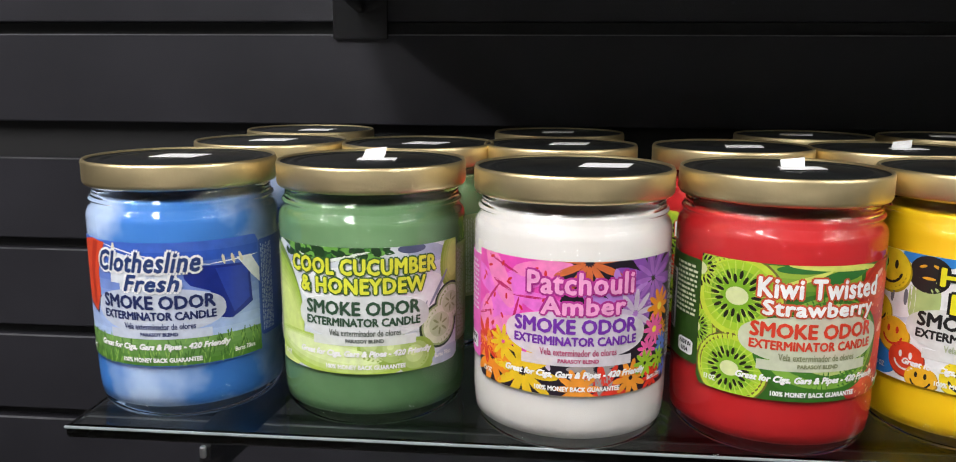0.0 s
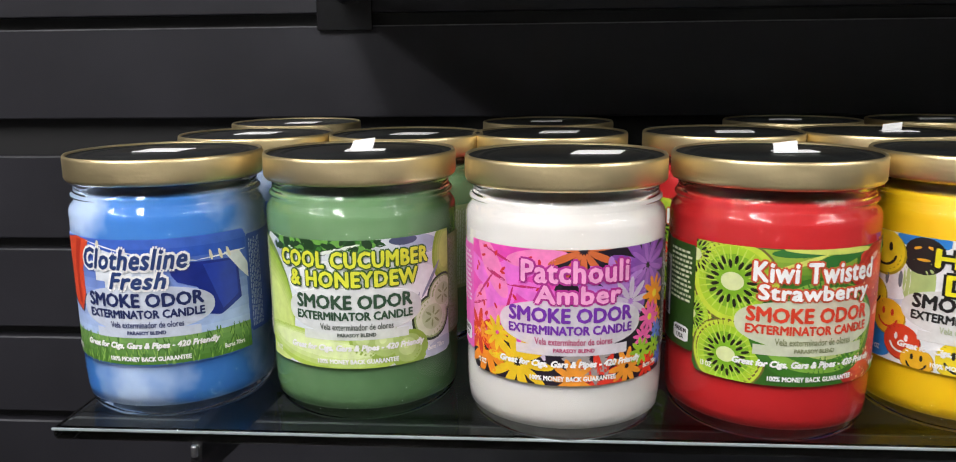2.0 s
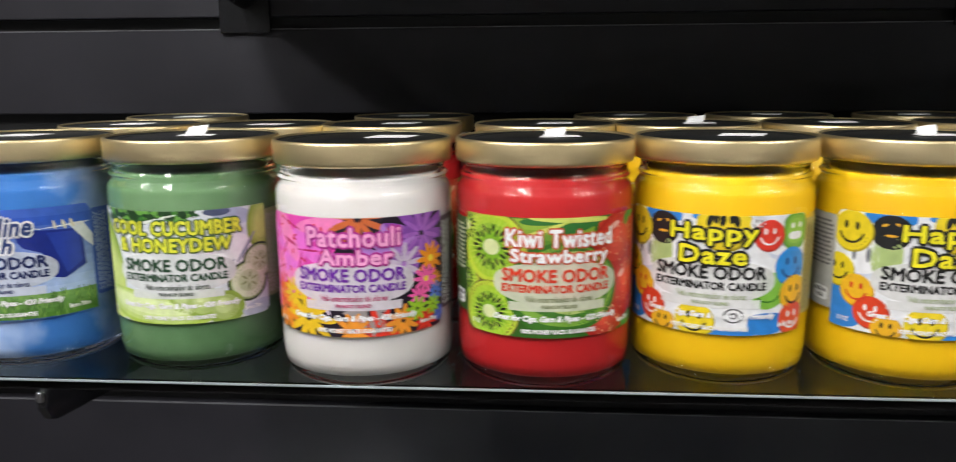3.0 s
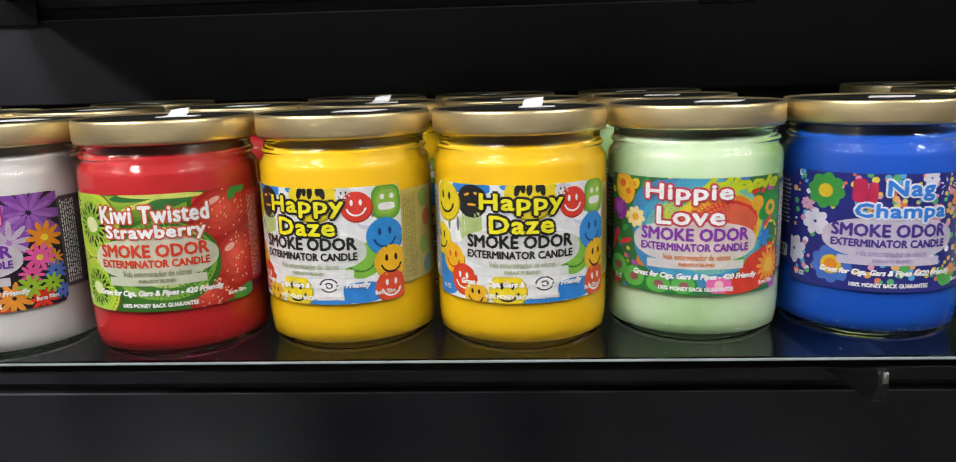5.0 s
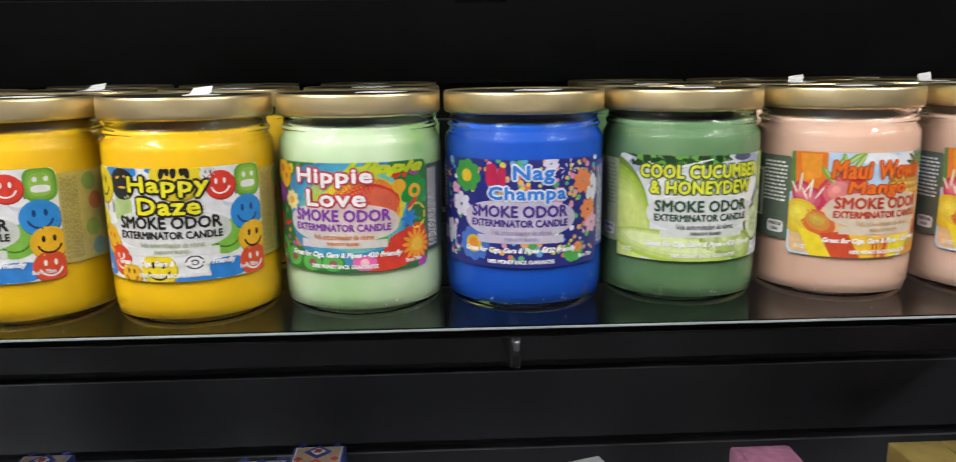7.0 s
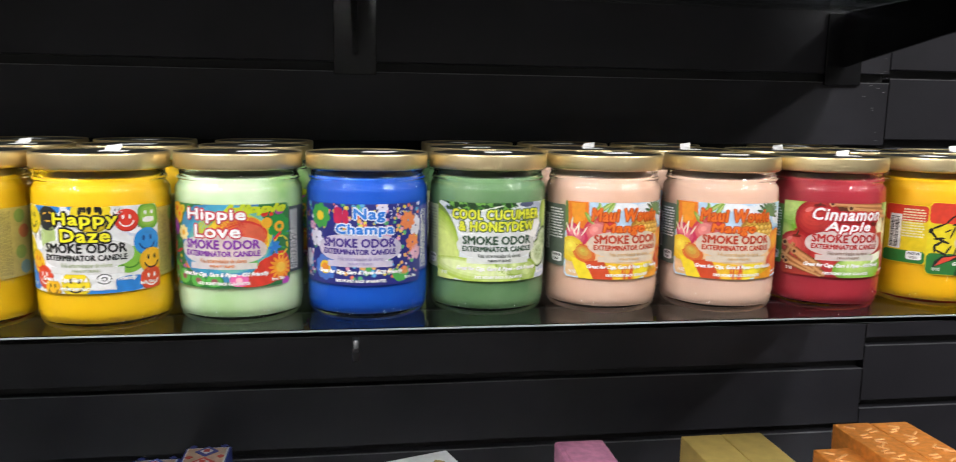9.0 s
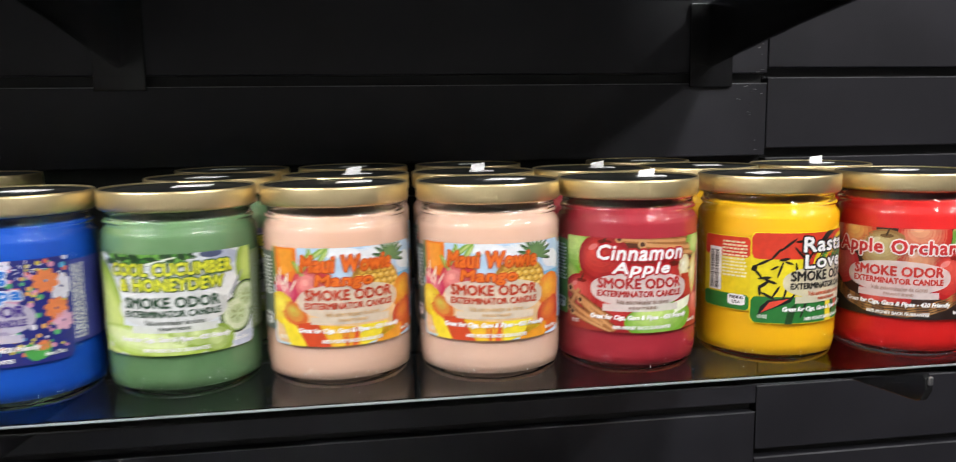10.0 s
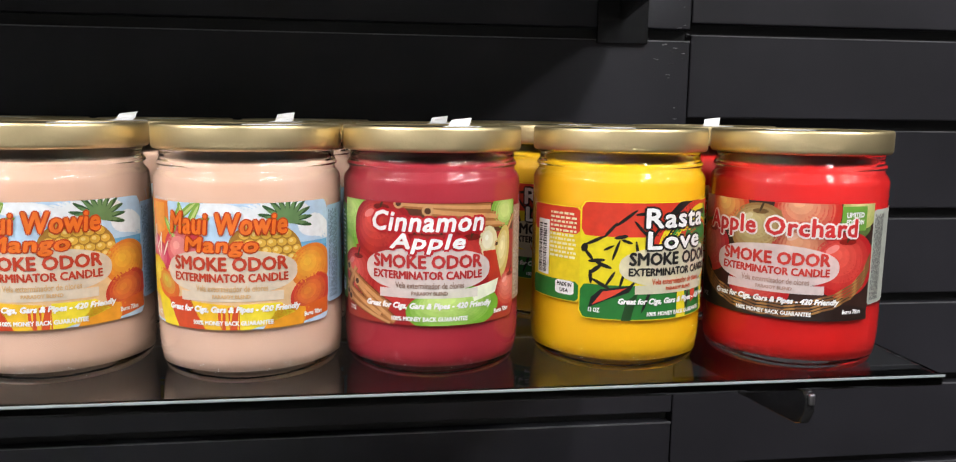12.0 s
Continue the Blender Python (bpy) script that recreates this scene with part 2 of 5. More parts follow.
def fine_print(lab, u0, u1, v0, v1, colour, rows, upright=False):
    """Unreadable small print as short bars."""
    rnd = random.Random(int(abs(u0) * 1e5) + rows)
    bm = bmesh.new()
    for k in range(rows):
        a = 0.0
        end = (v1 - v0) if upright else (u1 - u0)
        step = ((u1 - u0) if upright else (v1 - v0)) / rows
        while a < end - 0.0008:
            w = min(rnd.uniform(0.0008, 0.0030), end - a)
            if upright:
                x, y, dx, dy = u0 + (k + 0.25) * step, v0 + a, step * 0.5, w
            else:
                x, y, dx, dy = u0 + a, v0 + (k + 0.25) * step, w, step * 0.5
            q = [bm.verts.new((p, r, 0)) for p, r in ((x, y), (x + dx, y), (x + dx, y + dy), (x, y + dy))]
            bm.faces.new(q)
            a += w + 0.0006
    tagged(on_label("fine_print", bm, ink(*colour), lab, 0.00012), kind="stuff")


def barcode(lab, u, v, h):
    on_label("barcode_box", panel(u - 0.0044, u + 0.0044, v, v + h), ink(*WHITE), lab, 0.00012)
    bm = bmesh.new()
    rnd = random.Random(7)
    y = v + 0.001
    while y < v + h - 0.0015:
        t = rnd.choice((0.0003, 0.0005, 0.0008))
        q = [bm.verts.new((p, r, 0)) for p, r in ((u - 0.0036, y), (u + 0.0026, y), (u + 0.0026, y + t), (u - 0.0036, y + t))]
        bm.faces.new(q)
        y += t + rnd.choice((0.0003, 0.0006))
    tagged(on_label("barcode", bm, ink(*BLACK), lab, 0.0002), kind="stuff")


def standard_print(lab, smoke, small, plate, foot=WHITE):
    """The words that every label shares."""
    if plate:
        bm = blob(bmesh.new(), 0, 0.0486, 0.0275, 0.0098, 0, 0.8, 80, 14)
        on_label("plate", bm, ink(*plate, 0.70), lab, 0.00024)
        on_label("plate_foot", panel(-0.0205, 0.0215, 0.0362, 0.0402), ink(*plate, 0.70), lab, 0.00024)
    on_label("printed_line", letters("SMOKE ODOR", 0.0, 0.0522, 0.0470, 0.0062, 0.00032), ink(*smoke), lab, 0.00036)
    on_label("printed_line", letters("EXTERMINATOR CANDLE", 0.0, 0.0463, 0.0470, 0.0038, 0.0002), ink(*smoke), lab, 0.00036)
    on_label("printed_line", letters("Vela exterminador de olores", 0.001, 0.0418, 0.0285, 0.0028, 0.00006), ink(*small), lab, 0.00036)
    on_label("printed_line", letters("PARASOY BLEND", 0.001, 0.0384, 0.0150, 0.0017, 0.0001), ink(*small), lab, 0.00036)
    on_label("printed_line", letters("Great for Cigs, Gars & Pipes - 420 Friendly", 0.0005, 0.0325, 0.0560, 0.0036, 0.00022, 0.25), ink(*foot), lab, 0.00036)
    on_label("printed_line", letters("100% MONEY BACK GUARANTEE", 0.001, 0.0270, 0.0320, 0.0021, 0.00012), ink(*foot), lab, 0.00036)
    on_label("printed_line", letters("13 OZ", -0.0375, 0.0283, 0.0050, 0.0022, 0.0001), ink(*foot), lab, 0.00036)
    on_label("printed_line", letters("Burns 70hrs", 0.0350, 0.0283, 0.0095, 0.0022, 0.0001), ink(*foot), lab, 0.00036)


def title(lab, lines, fill, rim, bold=0.00042, shear=0.0, rim_w=0.0009):
    """The scent's name: lettering over a wider rim of another colour."""
    for body, u, v, w, h in lines:
        v, bold = v + 0.0015, min(bold, 0.00036)
        rim_ob = on_label("title_rim", letters(body, u, v, w + 2 * rim_w, h + 2 * rim_w, bold + rim_w, shear, 1.07), ink(*rim), lab, 0.00038)
        fill_ob = on_label("title", letters(body, u, v, w, h, bold, shear, 1.07), ink(*fill), lab, 0.00052)
        for ob in (rim_ob, fill_ob):
            tagged(ob, kind="stuff")


def label_base(jar, main, side_l, side_r, left=0.075, right=0.075, print_l=WHITE, print_r=WHITE):
    lab = part("label", (lambda b: (wrap(b, 0.00004), b)[1])(panel(-MU, MU, V0, V1, 0.003)), ink(*main), jar)
    on_label("side_panel", panel(-left, -MU + 0.0006, 0.0305, 0.0745, 0.002), ink(*side_l), lab, 0.0)
    on_label("side_panel", panel(MU - 0.0006, right, 0.0305, 0.0745, 0.002), ink(*side_r), lab, 0.0)
    fine_print(lab, -left + 0.014, -MU - 0.002, 0.050, 0.072, print_l, 11)
    fine_print(lab, MU + 0.001, MU + 0.009, 0.0325, 0.0725, print_r, 7, True)
    barcode(lab, -left + 0.009, 0.041, 0.026)
    on_label("made_in_box", panel(-0.057, -0.047, 0.0335, 0.0400, 0.0008), ink(*WHITE), lab, 0.00014)
    on_label("printed_line", letters("MADE IN", -0.052, 0.0382, 0.0078, 0.0019, 0.0001), ink(*BLACK), lab, 0.0002)
    on_label("printed_line", letters("USA", -0.052, 0.0354, 0.0046, 0.0019, 0.0001), ink(*BLACK), lab, 0.0002)
    return lab


def shapes(lab, colour, items, lift=0.00008, name="printed_shape"):
    """Painted shapes of one colour: (u, v, ru, rv, turn, power, unevenness)."""
    tiny = all(it[2] < 0.0016 and it[3] < 0.0016 for it in items) and len(items) > 4
    bm = bmesh.new()
    for it in items:
        u, v, ru, rv = it[:4]
        blob(bm, u, v, ru, rv, it[4] if len(it) > 4 else 0, it[5] if len(it) > 5 else 1.0, max(20, int(6.28 * max(ru, rv) / 0.0022)), max(3, int(max(ru, rv) / 0.002)), BOX, it[6] if len(it) > 6 else 0.0, u * 900)
        if not tiny:
            on_label(name, bm, ink(*colour), lab, lift)
            bm = bmesh.new()
    if tiny:
        tagged(on_label("printed_speckle", bm, ink(*colour), lab, lift), kind="stuff")
    else:
        bm.free()


def blossoms(lab, colour, items, lift, petals=9, slim=0.16):
    for u, v, r in items:
        on_label("printed_flower", flower(bmesh.new(), u, v, r, petals, slim, BOX, u * 2000), ink(*colour), lab, lift)


LEAF, YELLOW = (0.03, 0.16, 0.03), (0.80, 0.62, 0.02)


def strip(lab, colour, u0, u1, v0, v1, lift, corner=0.0, cover=1.0):
    on_label("printed_band", panel(u0, u1, v0, v1, corner), ink(*colour, cover), lab, lift)


def strokes(lab, colour, items, lift, name="printed_stroke"):
    """Thin tapered lines: (u, v, length, width, turn)."""
    bm = bmesh.new()
    for u, v, ln, w, turn in items:
        blob(bm, u, v, ln / 2, w / 2, turn, 1.0, 12, max(2, int(ln / 0.005)), BOX)
    ob = on_label(name, bm, ink(*colour), lab, lift)
    if len(items) > 1:
        tagged(ob, kind="stuff")


def poly(lab, colour, pts, lift, name="printed_shape"):
    """A filled outline, cut into narrow strips so that it bends."""
    bm = bmesh.new()
    bm.faces.new([bm.verts.new((min(max(u, -MU), MU), min(max(v, V0), V1), 0)) for u, v in pts])
    bmesh.ops.triangulate(bm, faces=bm.faces[:])
    lo, hi = min(p[0] for p in pts), max(p[0] for p in pts)
    for k in range(1, int((hi - lo) / 0.002) + 1):
        bmesh.ops.bisect_plane(bm, geom=bm.verts[:] + bm.edges[:] + bm.faces[:], plane_co=(lo + 0.002 * k, 0, 0), plane_no=(1, 0, 0))
    bmesh.ops.recalc_face_normals(bm, faces=bm.faces)
    on_label(name, bm, ink(*colour), lab, lift)


def blend(a, b, f):
    return tuple(round(p + (q - p) * f, 3) for p, q in zip(a, b))


def shade_blob(lab, u, v, ru, rv, turn, dark, light, lift, steps=5, du=-0.2, dv=0.25, power=1.0, wob=0.0):
    """A round form printed with a soft highlight: smaller ellipses that drift towards the light."""
    ct, st = math.cos(math.radians(turn)), math.sin(math.radians(turn))
    for k in range(steps):
        f = k / (steps - 1)
        s = 1 - 0.82 * f
        x, y = du * ru * f, dv * rv * f
        shapes(lab, blend(dark, light, f), [(u + x * ct - y * st, v + x * st + y * ct, ru * s, rv * s, turn, power, wob)], lift + 0.000008 * k)


def fade(lab, low, high, u0, u1, v0, v1, lift, n=6):
    """A printed band whose colour runs from its foot to its head."""
    for k in range(n):
        a, b = v0 + (v1 - v0) * k / n, v0 + (v1 - v0) * (k + 1) / n
        strip(lab, blend(low, high, k / (n - 1)), u0, u1, a, b, lift)


def scatter(lab, colours, box, n, small, large, seed, lift):
    """Many tiny uneven flecks, one mesh for each colour."""
    r = random.Random(seed)
    for k, c in enumerate(colours):
        bm = bmesh.new()
        for _ in range(n):
            s = r.uniform(small, large)
            blob(bm, r.uniform(box[0], box[1]), r.uniform(box[2], box[3]), s, s * r.uniform(0.35, 0.9), r.uniform(0, 180), 1.0, 9, 2, BOX)
        tagged(on_label("printed_speckle", bm, ink(*c), lab, lift + 0.000004 * k), kind="stuff")


def roll(lab, u, v, ln, thick, tilt, lift):
    """A cinnamon stick: dark edge, lit bark, curled end."""
    ct, st = math.cos(math.radians(tilt)), math.sin(math.radians(tilt))
    for w, c, k in ((1.0, (0.10, 0.03, 0.008), 0), (0.82, (0.36, 0.14, 0.04), 1), (0.40, (0.60, 0.30, 0.12), 2)):
        h = thick * w / 2
        poly(lab, c, [(u + a * ct - b * st, v + a * st + b * ct) for a, b in ((-ln / 2, -h), (ln / 2, -h), (ln / 2, h), (-ln / 2, h))], lift + 0.000008 * k)
    e = (u - ct * ln / 2, v - st * ln / 2)
    shapes(lab, (0.56, 0.30, 0.13), [(e[0], e[1], thick * 0.5, thick * 0.5)], lift + 0.000026)
    shapes(lab, (0.07, 0.025, 0.01), [(e[0], e[1], thick * 0.28, thick * 0.28)], lift + 0.000034)


def kiwi_slice(lab, u, v, r, lift):
    shapes(lab, (0.16, 0.13, 0.03), [(u, v, r * 1.03, r * 1.03)], lift)
    shapes(lab, (0.52, 0.66, 0.05), [(u, v, r * 0.98, r * 0.98)], lift + 0.000008)
    shapes(lab, (0.36, 0.58, 0.03), [(u, v, r * 0.84, r * 0.84)], lift + 0.000016)
    shapes(lab, (0.20, 0.42, 0.02), [(u, v, r * 0.64, r * 0.65)], lift + 0.000024)
    rays = [(u + r * 0.60 * math.cos(a), v + r * 0.60 * math.sin(a), r * 0.50, r * 0.035, math.degrees(a)) for a in np.linspace(0.1, 6.38, 29)[:-1]]
    strokes(lab, (0.50, 0.66, 0.10), rays, lift + 0.000032)
    seeds_at = [(u + r * q * math.cos(a), v + r * q * math.sin(a), r * 0.22, r * 0.085, math.degrees(a)) for k, a in enumerate(np.linspace(0, 6.28, 23)[:-1]) for q in (0.42 + 0.1 * (k % 2),)]
    strokes(lab, (0.012, 0.012, 0.006), seeds_at, lift + 0.00004)
    shapes(lab, (0.66, 0.72, 0.36), [(u, v, r * 0.26, r * 0.22)], lift + 0.000048)


def berry(lab, u, v, ru, rv, turn, lift, seed):
    shade_blob(lab, u, v, ru, rv, turn, (0.40, 0.012, 0.010), (0.82, 0.10, 0.06), lift, 5, -0.15, 0.2, 0.9)
    r = random.Random(seed)
    marks = []
    while len(marks) < 30:
        x, y = r.uniform(-0.85, 0.85), r.uniform(-0.85, 0.85)
        if x * x + y * y < 0.72:
            marks.append((u + ru * x, v + rv * y, 0.0011, 0.0006, 60))
    strokes(lab, (0.85, 0.52, 0.30), marks, lift + 0.00005)
    shapes(lab, (0.85, 0.45, 0.38), [(u - ru * 0.3, v + rv * 0.45, ru * 0.22, rv * 0.10, 25)], lift + 0.00005)


def apple(lab, u, v, r, deep, light, lift):
    shade_blob(lab, u, v, r, r * 0.95, 0, deep, light, lift, 6, -0.28, 0.30, 0.9)
    shapes(lab, tuple(min(0.9, c * 0.85 + 0.14) for c in light), [(u - r * 0.38, v + r * 0.45, r * 0.20, r * 0.10, 30)], lift + 0.000052)
    shapes(lab, blend(deep, (0.02, 0.01, 0.0), 0.5), [(u + r * 0.04, v + r * 0.66, r * 0.26, r * 0.09)], lift + 0.000052)
    strokes(lab, (0.06, 0.03, 0.01), [(u + r * 0.08, v + r * 0.82, r * 0.42, r * 0.08, 70)], lift + 0.000058)


def smile_disc(lab, u, v, r, colour, lift, mouth=BLACK):
    shapes(lab, tuple(c * 0.55 for c in colour), [(u + r * 0.05, v - r * 0.07, r * 1.03, r * 1.03)], lift)
    shapes(lab, colour, [(u, v, r, r)], lift + 0.00001)
    marks = [(u - r * 0.28, v + r * 0.25, r * 0.42, r * 0.20, 90), (u + r * 0.28, v + r * 0.25, r * 0.42, r * 0.20, 90)]
    marks += [(u + r * 0.6 * math.cos(a), v + r * 0.6 * math.sin(a), r * 0.34, r * 0.13, math.degrees(a) + 90) for a in np.linspace(3.6, 5.85, 7)]
    strokes(lab, mouth, marks, lift + 0.00002)


def draw_linen(jar):
    lab = label_base(jar, (0.05, 0.13, 0.55), (0.10, 0.2, 0.55), (0.04, 0.10, 0.42), print_r=(0.42, 0.50, 0.72))
    fade(lab, (0.42, 0.55, 0.84), (0.03, 0.10, 0.50), -0.0438, 0.0438, 0.0350, 0.0735, 0.00005, 9)
    poly(lab, (0.70, 0.07, 0.025), [(-0.0445, 0.0750), (-0.0300, V1), (-0.0215, V1 - 0.001), (-0.0270, 0.0640), (-0.0270, 0.0530), (-0.0310, 0.0450), (-0.0445, 0.0500)], 0.00008)
    poly(lab, (0.50, 0.035, 0.015), [(-0.0300, V1 - 0.001), (-0.0262, V1 - 0.001), (-0.0310, 0.0620), (-0.0310, 0.0480), (-0.0335, 0.0480), (-0.0340, 0.0640)], 0.00009)
    poly(lab, (0.03, 0.04, 0.10), [(-0.0310, 0.0450), (-0.0270, 0.0530), (-0.0262, 0.0530), (-0.0300, 0.0443), (-0.0445, 0.0490), (-0.0445, 0.0500)], 0.00010)
    poly(lab, (0.70, 0.74, 0.80), [(-0.0160, 0.0735), (-0.0100, 0.0720), (-0.0040, 0.0712), (0.0070, 0.0640), (0.0090, 0.0560), (0.0040, 0.0550), (0.0040, 0.0430), (-0.0140, 0.0430), (-0.0145, 0.0600), (-0.0190, 0.0600), (-0.0185, 0.0690)], 0.00010)
    poly(lab, (0.52, 0.58, 0.70), [(-0.0040, 0.0690), (0.0010, 0.0640), (0.0005, 0.0430), (-0.0015, 0.0430), (-0.0020, 0.0620)], 0.00011)
    poly(lab, (0.010, 0.025, 0.24), [(0.0110, 0.0690), (0.0140, 0.0672), (0.0390, 0.0660), (0.0400, 0.0480), (0.0300, 0.0425), (0.0240, 0.0440), (0.0215, 0.0560), (0.0140, 0.0590), (0.0120, 0.0620)], 0.00010)
    poly(lab, (0.02, 0.05, 0.38), [(0.0240, 0.0655), (0.0380, 0.0650), (0.0385, 0.0500), (0.0310, 0.0450)], 0.00011)
    poly(lab, (0.74, 0.76, 0.80), [(0.0330, 0.0690), (0.0400, 0.0690), (0.0445, 0.0620), (0.0445, 0.0555), (0.0400, 0.0600)], 0.00012)
    strokes(lab, (0.80, 0.81, 0.82), [(-0.010, 0.0735, 0.026, 0.0006, -13), (0.012, 0.0690, 0.022, 0.0006, -9), (0.033, 0.0682, 0.022, 0.0006, 3)], 0.00013)
    strokes(lab, (0.72, 0.66, 0.50), [(-0.0165, 0.0745, 0.0055, 0.0016, 85), (0.0105, 0.0700, 0.0045, 0.0014, 95), (0.0275, 0.0690, 0.0045, 0.0013, 100), (0.0315, 0.0688, 0.0048, 0.0014, 104), (0.0350, 0.0690, 0.0048, 0.0014, 108)], 0.00014)
    fade(lab, (0.07, 0.20, 0.025), (0.17, 0.34, 0.09), -0.0440, 0.0440, V0 + 0.0004, 0.0362, 0.00012, 5)
    r = random.Random(21)
    for c, k in (((0.25, 0.44, 0.09), 0), ((0.05, 0.15, 0.02), 1)):
        strokes(lab, c, [(r.uniform(-0.043, 0.043), r.uniform(V0 + 0.001, 0.0365), 0.0035, 0.0005, r.uniform(65, 115)) for _ in range(120)], 0.00014 + 0.00001 * k)
    standard_print(lab, (0.012, 0.022, 0.10), (0.05, 0.06, 0.15), (0.70, 0.75, 0.85))
    title(lab, [("Clothesline", -0.003, 0.0680, 0.0430, 0.0092), ("Fresh", -0.001, 0.0590, 0.0225, 0.0074)], (0.02, 0.045, 0.16), WHITE, shear=0.3, rim_w=0.0010)


def draw_cucumber(jar):
    lab = label_base(jar, (0.66, 0.70, 0.74), (0.40, 0.48, 0.28), (0.24, 0.31, 0.14), print_l=(0.25, 0.3, 0.2), print_r=(0.45, 0.5, 0.4))
    shapes(lab, (0.40, 0.45, 0.60), [(-0.032, 0.0730, 0.008, 0.004, 20), (0.028, 0.0740, 0.010, 0.004, -10)], 0.00005)
    shapes(lab, (0.08, 0.10, 0.18), [(0.0205, 0.0765, 0.006, 0.0020, 0)], 0.00006)
    shapes(lab, (0.80, 0.82, 0.82), [(0.002, 0.0600, 0.030, 0.0100, 0), (0.024, 0.0540, 0.016, 0.012, 0)], 0.00006)
    shapes(lab, (0.02, 0.08, 0.02), [(-0.029, 0.0765, 0.010, 0.0045, -14, 1, 0.25), (-0.014, 0.0755, 0.009, 0.0042, 10, 1, 0.25), (0.002, 0.0768, 0.009, 0.0030, -4, 1, 0.25)], 0.00007)
    scatter(lab, ((0.05, 0.20, 0.03), (0.14, 0.36, 0.06), (0.015, 0.05, 0.015)), (-0.036, 0.012, 0.0725, V1), 26, 0.0010, 0.0028, 4, 0.00009)
    strokes(lab, (0.74, 0.80, 0.72), [(-0.006, 0.0735, 0.020, 0.0016, 14), (-0.020, 0.0715, 0.016, 0.0012, -20)], 0.00011)
    shapes(lab, (0.16, 0.26, 0.04), [(-0.045, 0.0500, 0.0185, 0.0270, 14)], 0.00009)
    for k in range(6):
        shapes(lab, blend((0.30, 0.46, 0.04), (0.62, 0.74, 0.22), k / 5), [(-0.046 + 0.0014 * k, 0.0480 - 0.0016 * k, 0.0200 - 0.0016 * k, 0.0250 - 0.0012 * k, 16)], 0.00010 + 0.000008 * k)
    for k in range(4):
        shapes(lab, blend((0.42, 0.58, 0.08), (0.70, 0.80, 0.40), k / 3), [(-0.016, 0.0312 + 0.0006 * k, 0.033 - 0.003 * k, 0.0080 - 0.0014 * k, -7)], 0.00015 + 0.000008 * k)
    for k in range(4):
        shapes(lab, blend((0.26, 0.40, 0.03), (0.58, 0.70, 0.18), k / 3), [(0.0425, 0.0690, 0.0085 - 0.0014 * k, 0.0140 - 0.002 * k, -8)], 0.00009 + 0.000008 * k)
    strokes(lab, (0.25, 0.28, 0.36), [(0.0330, 0.0580, 0.018, 0.0016, 55), (0.0250, 0.0480, 0.012, 0.0010, 70)], 0.00012)
    for u, v, r in ((0.0400, 0.0500, 0.0095), (0.0335, 0.0415, 0.0105)):
        shapes(lab, (0.012, 0.035, 0.012), [(u, v, r, r * 0.98)], 0.00014)
        shapes(lab, (0.30, 0.42, 0.16), [(u, v, r * 0.90, r * 0.88)], 0.000148)
        shapes(lab, (0.64, 0.70, 0.50), [(u, v, r * 0.82, r * 0.80)], 0.000156)
        shapes(lab, (0.50, 0.60, 0.34), [(u, v, r * 0.55, r * 0.52)], 0.000164)
        strokes(lab, (0.26, 0.34, 0.13), [(u + r * 0.27 * math.cos(a), v + r * 0.27 * math.sin(a), r * 0.34, r * 0.10, math.degrees(a)) for a in (0.4, 1.4, 2.5, 3.5, 4.6, 5.6)], 0.000172)
    for u, v, r in ((0.0040, 0.0355, 0.0060), (0.0125, 0.0335, 0.0080), (0.0220, 0.0300, 0.0085)):
        shade_blob(lab, u, v, r, r, 0, (0.28, 0.42, 0.06), (0.66, 0.76, 0.36), 0.00017, 4)
    shapes(lab, (0.50, 0.54, 0.66), [(0.0380, 0.0275, 0.009, 0.0035, 8)], 0.00019)
    standard_print(lab, (0.03, 0.075, 0.04), (0.12, 0.14, 0.12), (0.84, 0.86, 0.85))
    title(lab, [("COOL CUCUMBER", 0.0, 0.0682, 0.0620, 0.0072), ("& HONEYDEW", 0.0, 0.0602, 0.0520, 0.0070)], (0.70, 0.72, 0.05), (0.05, 0.12, 0.03), bold=0.0005, rim_w=0.0006)


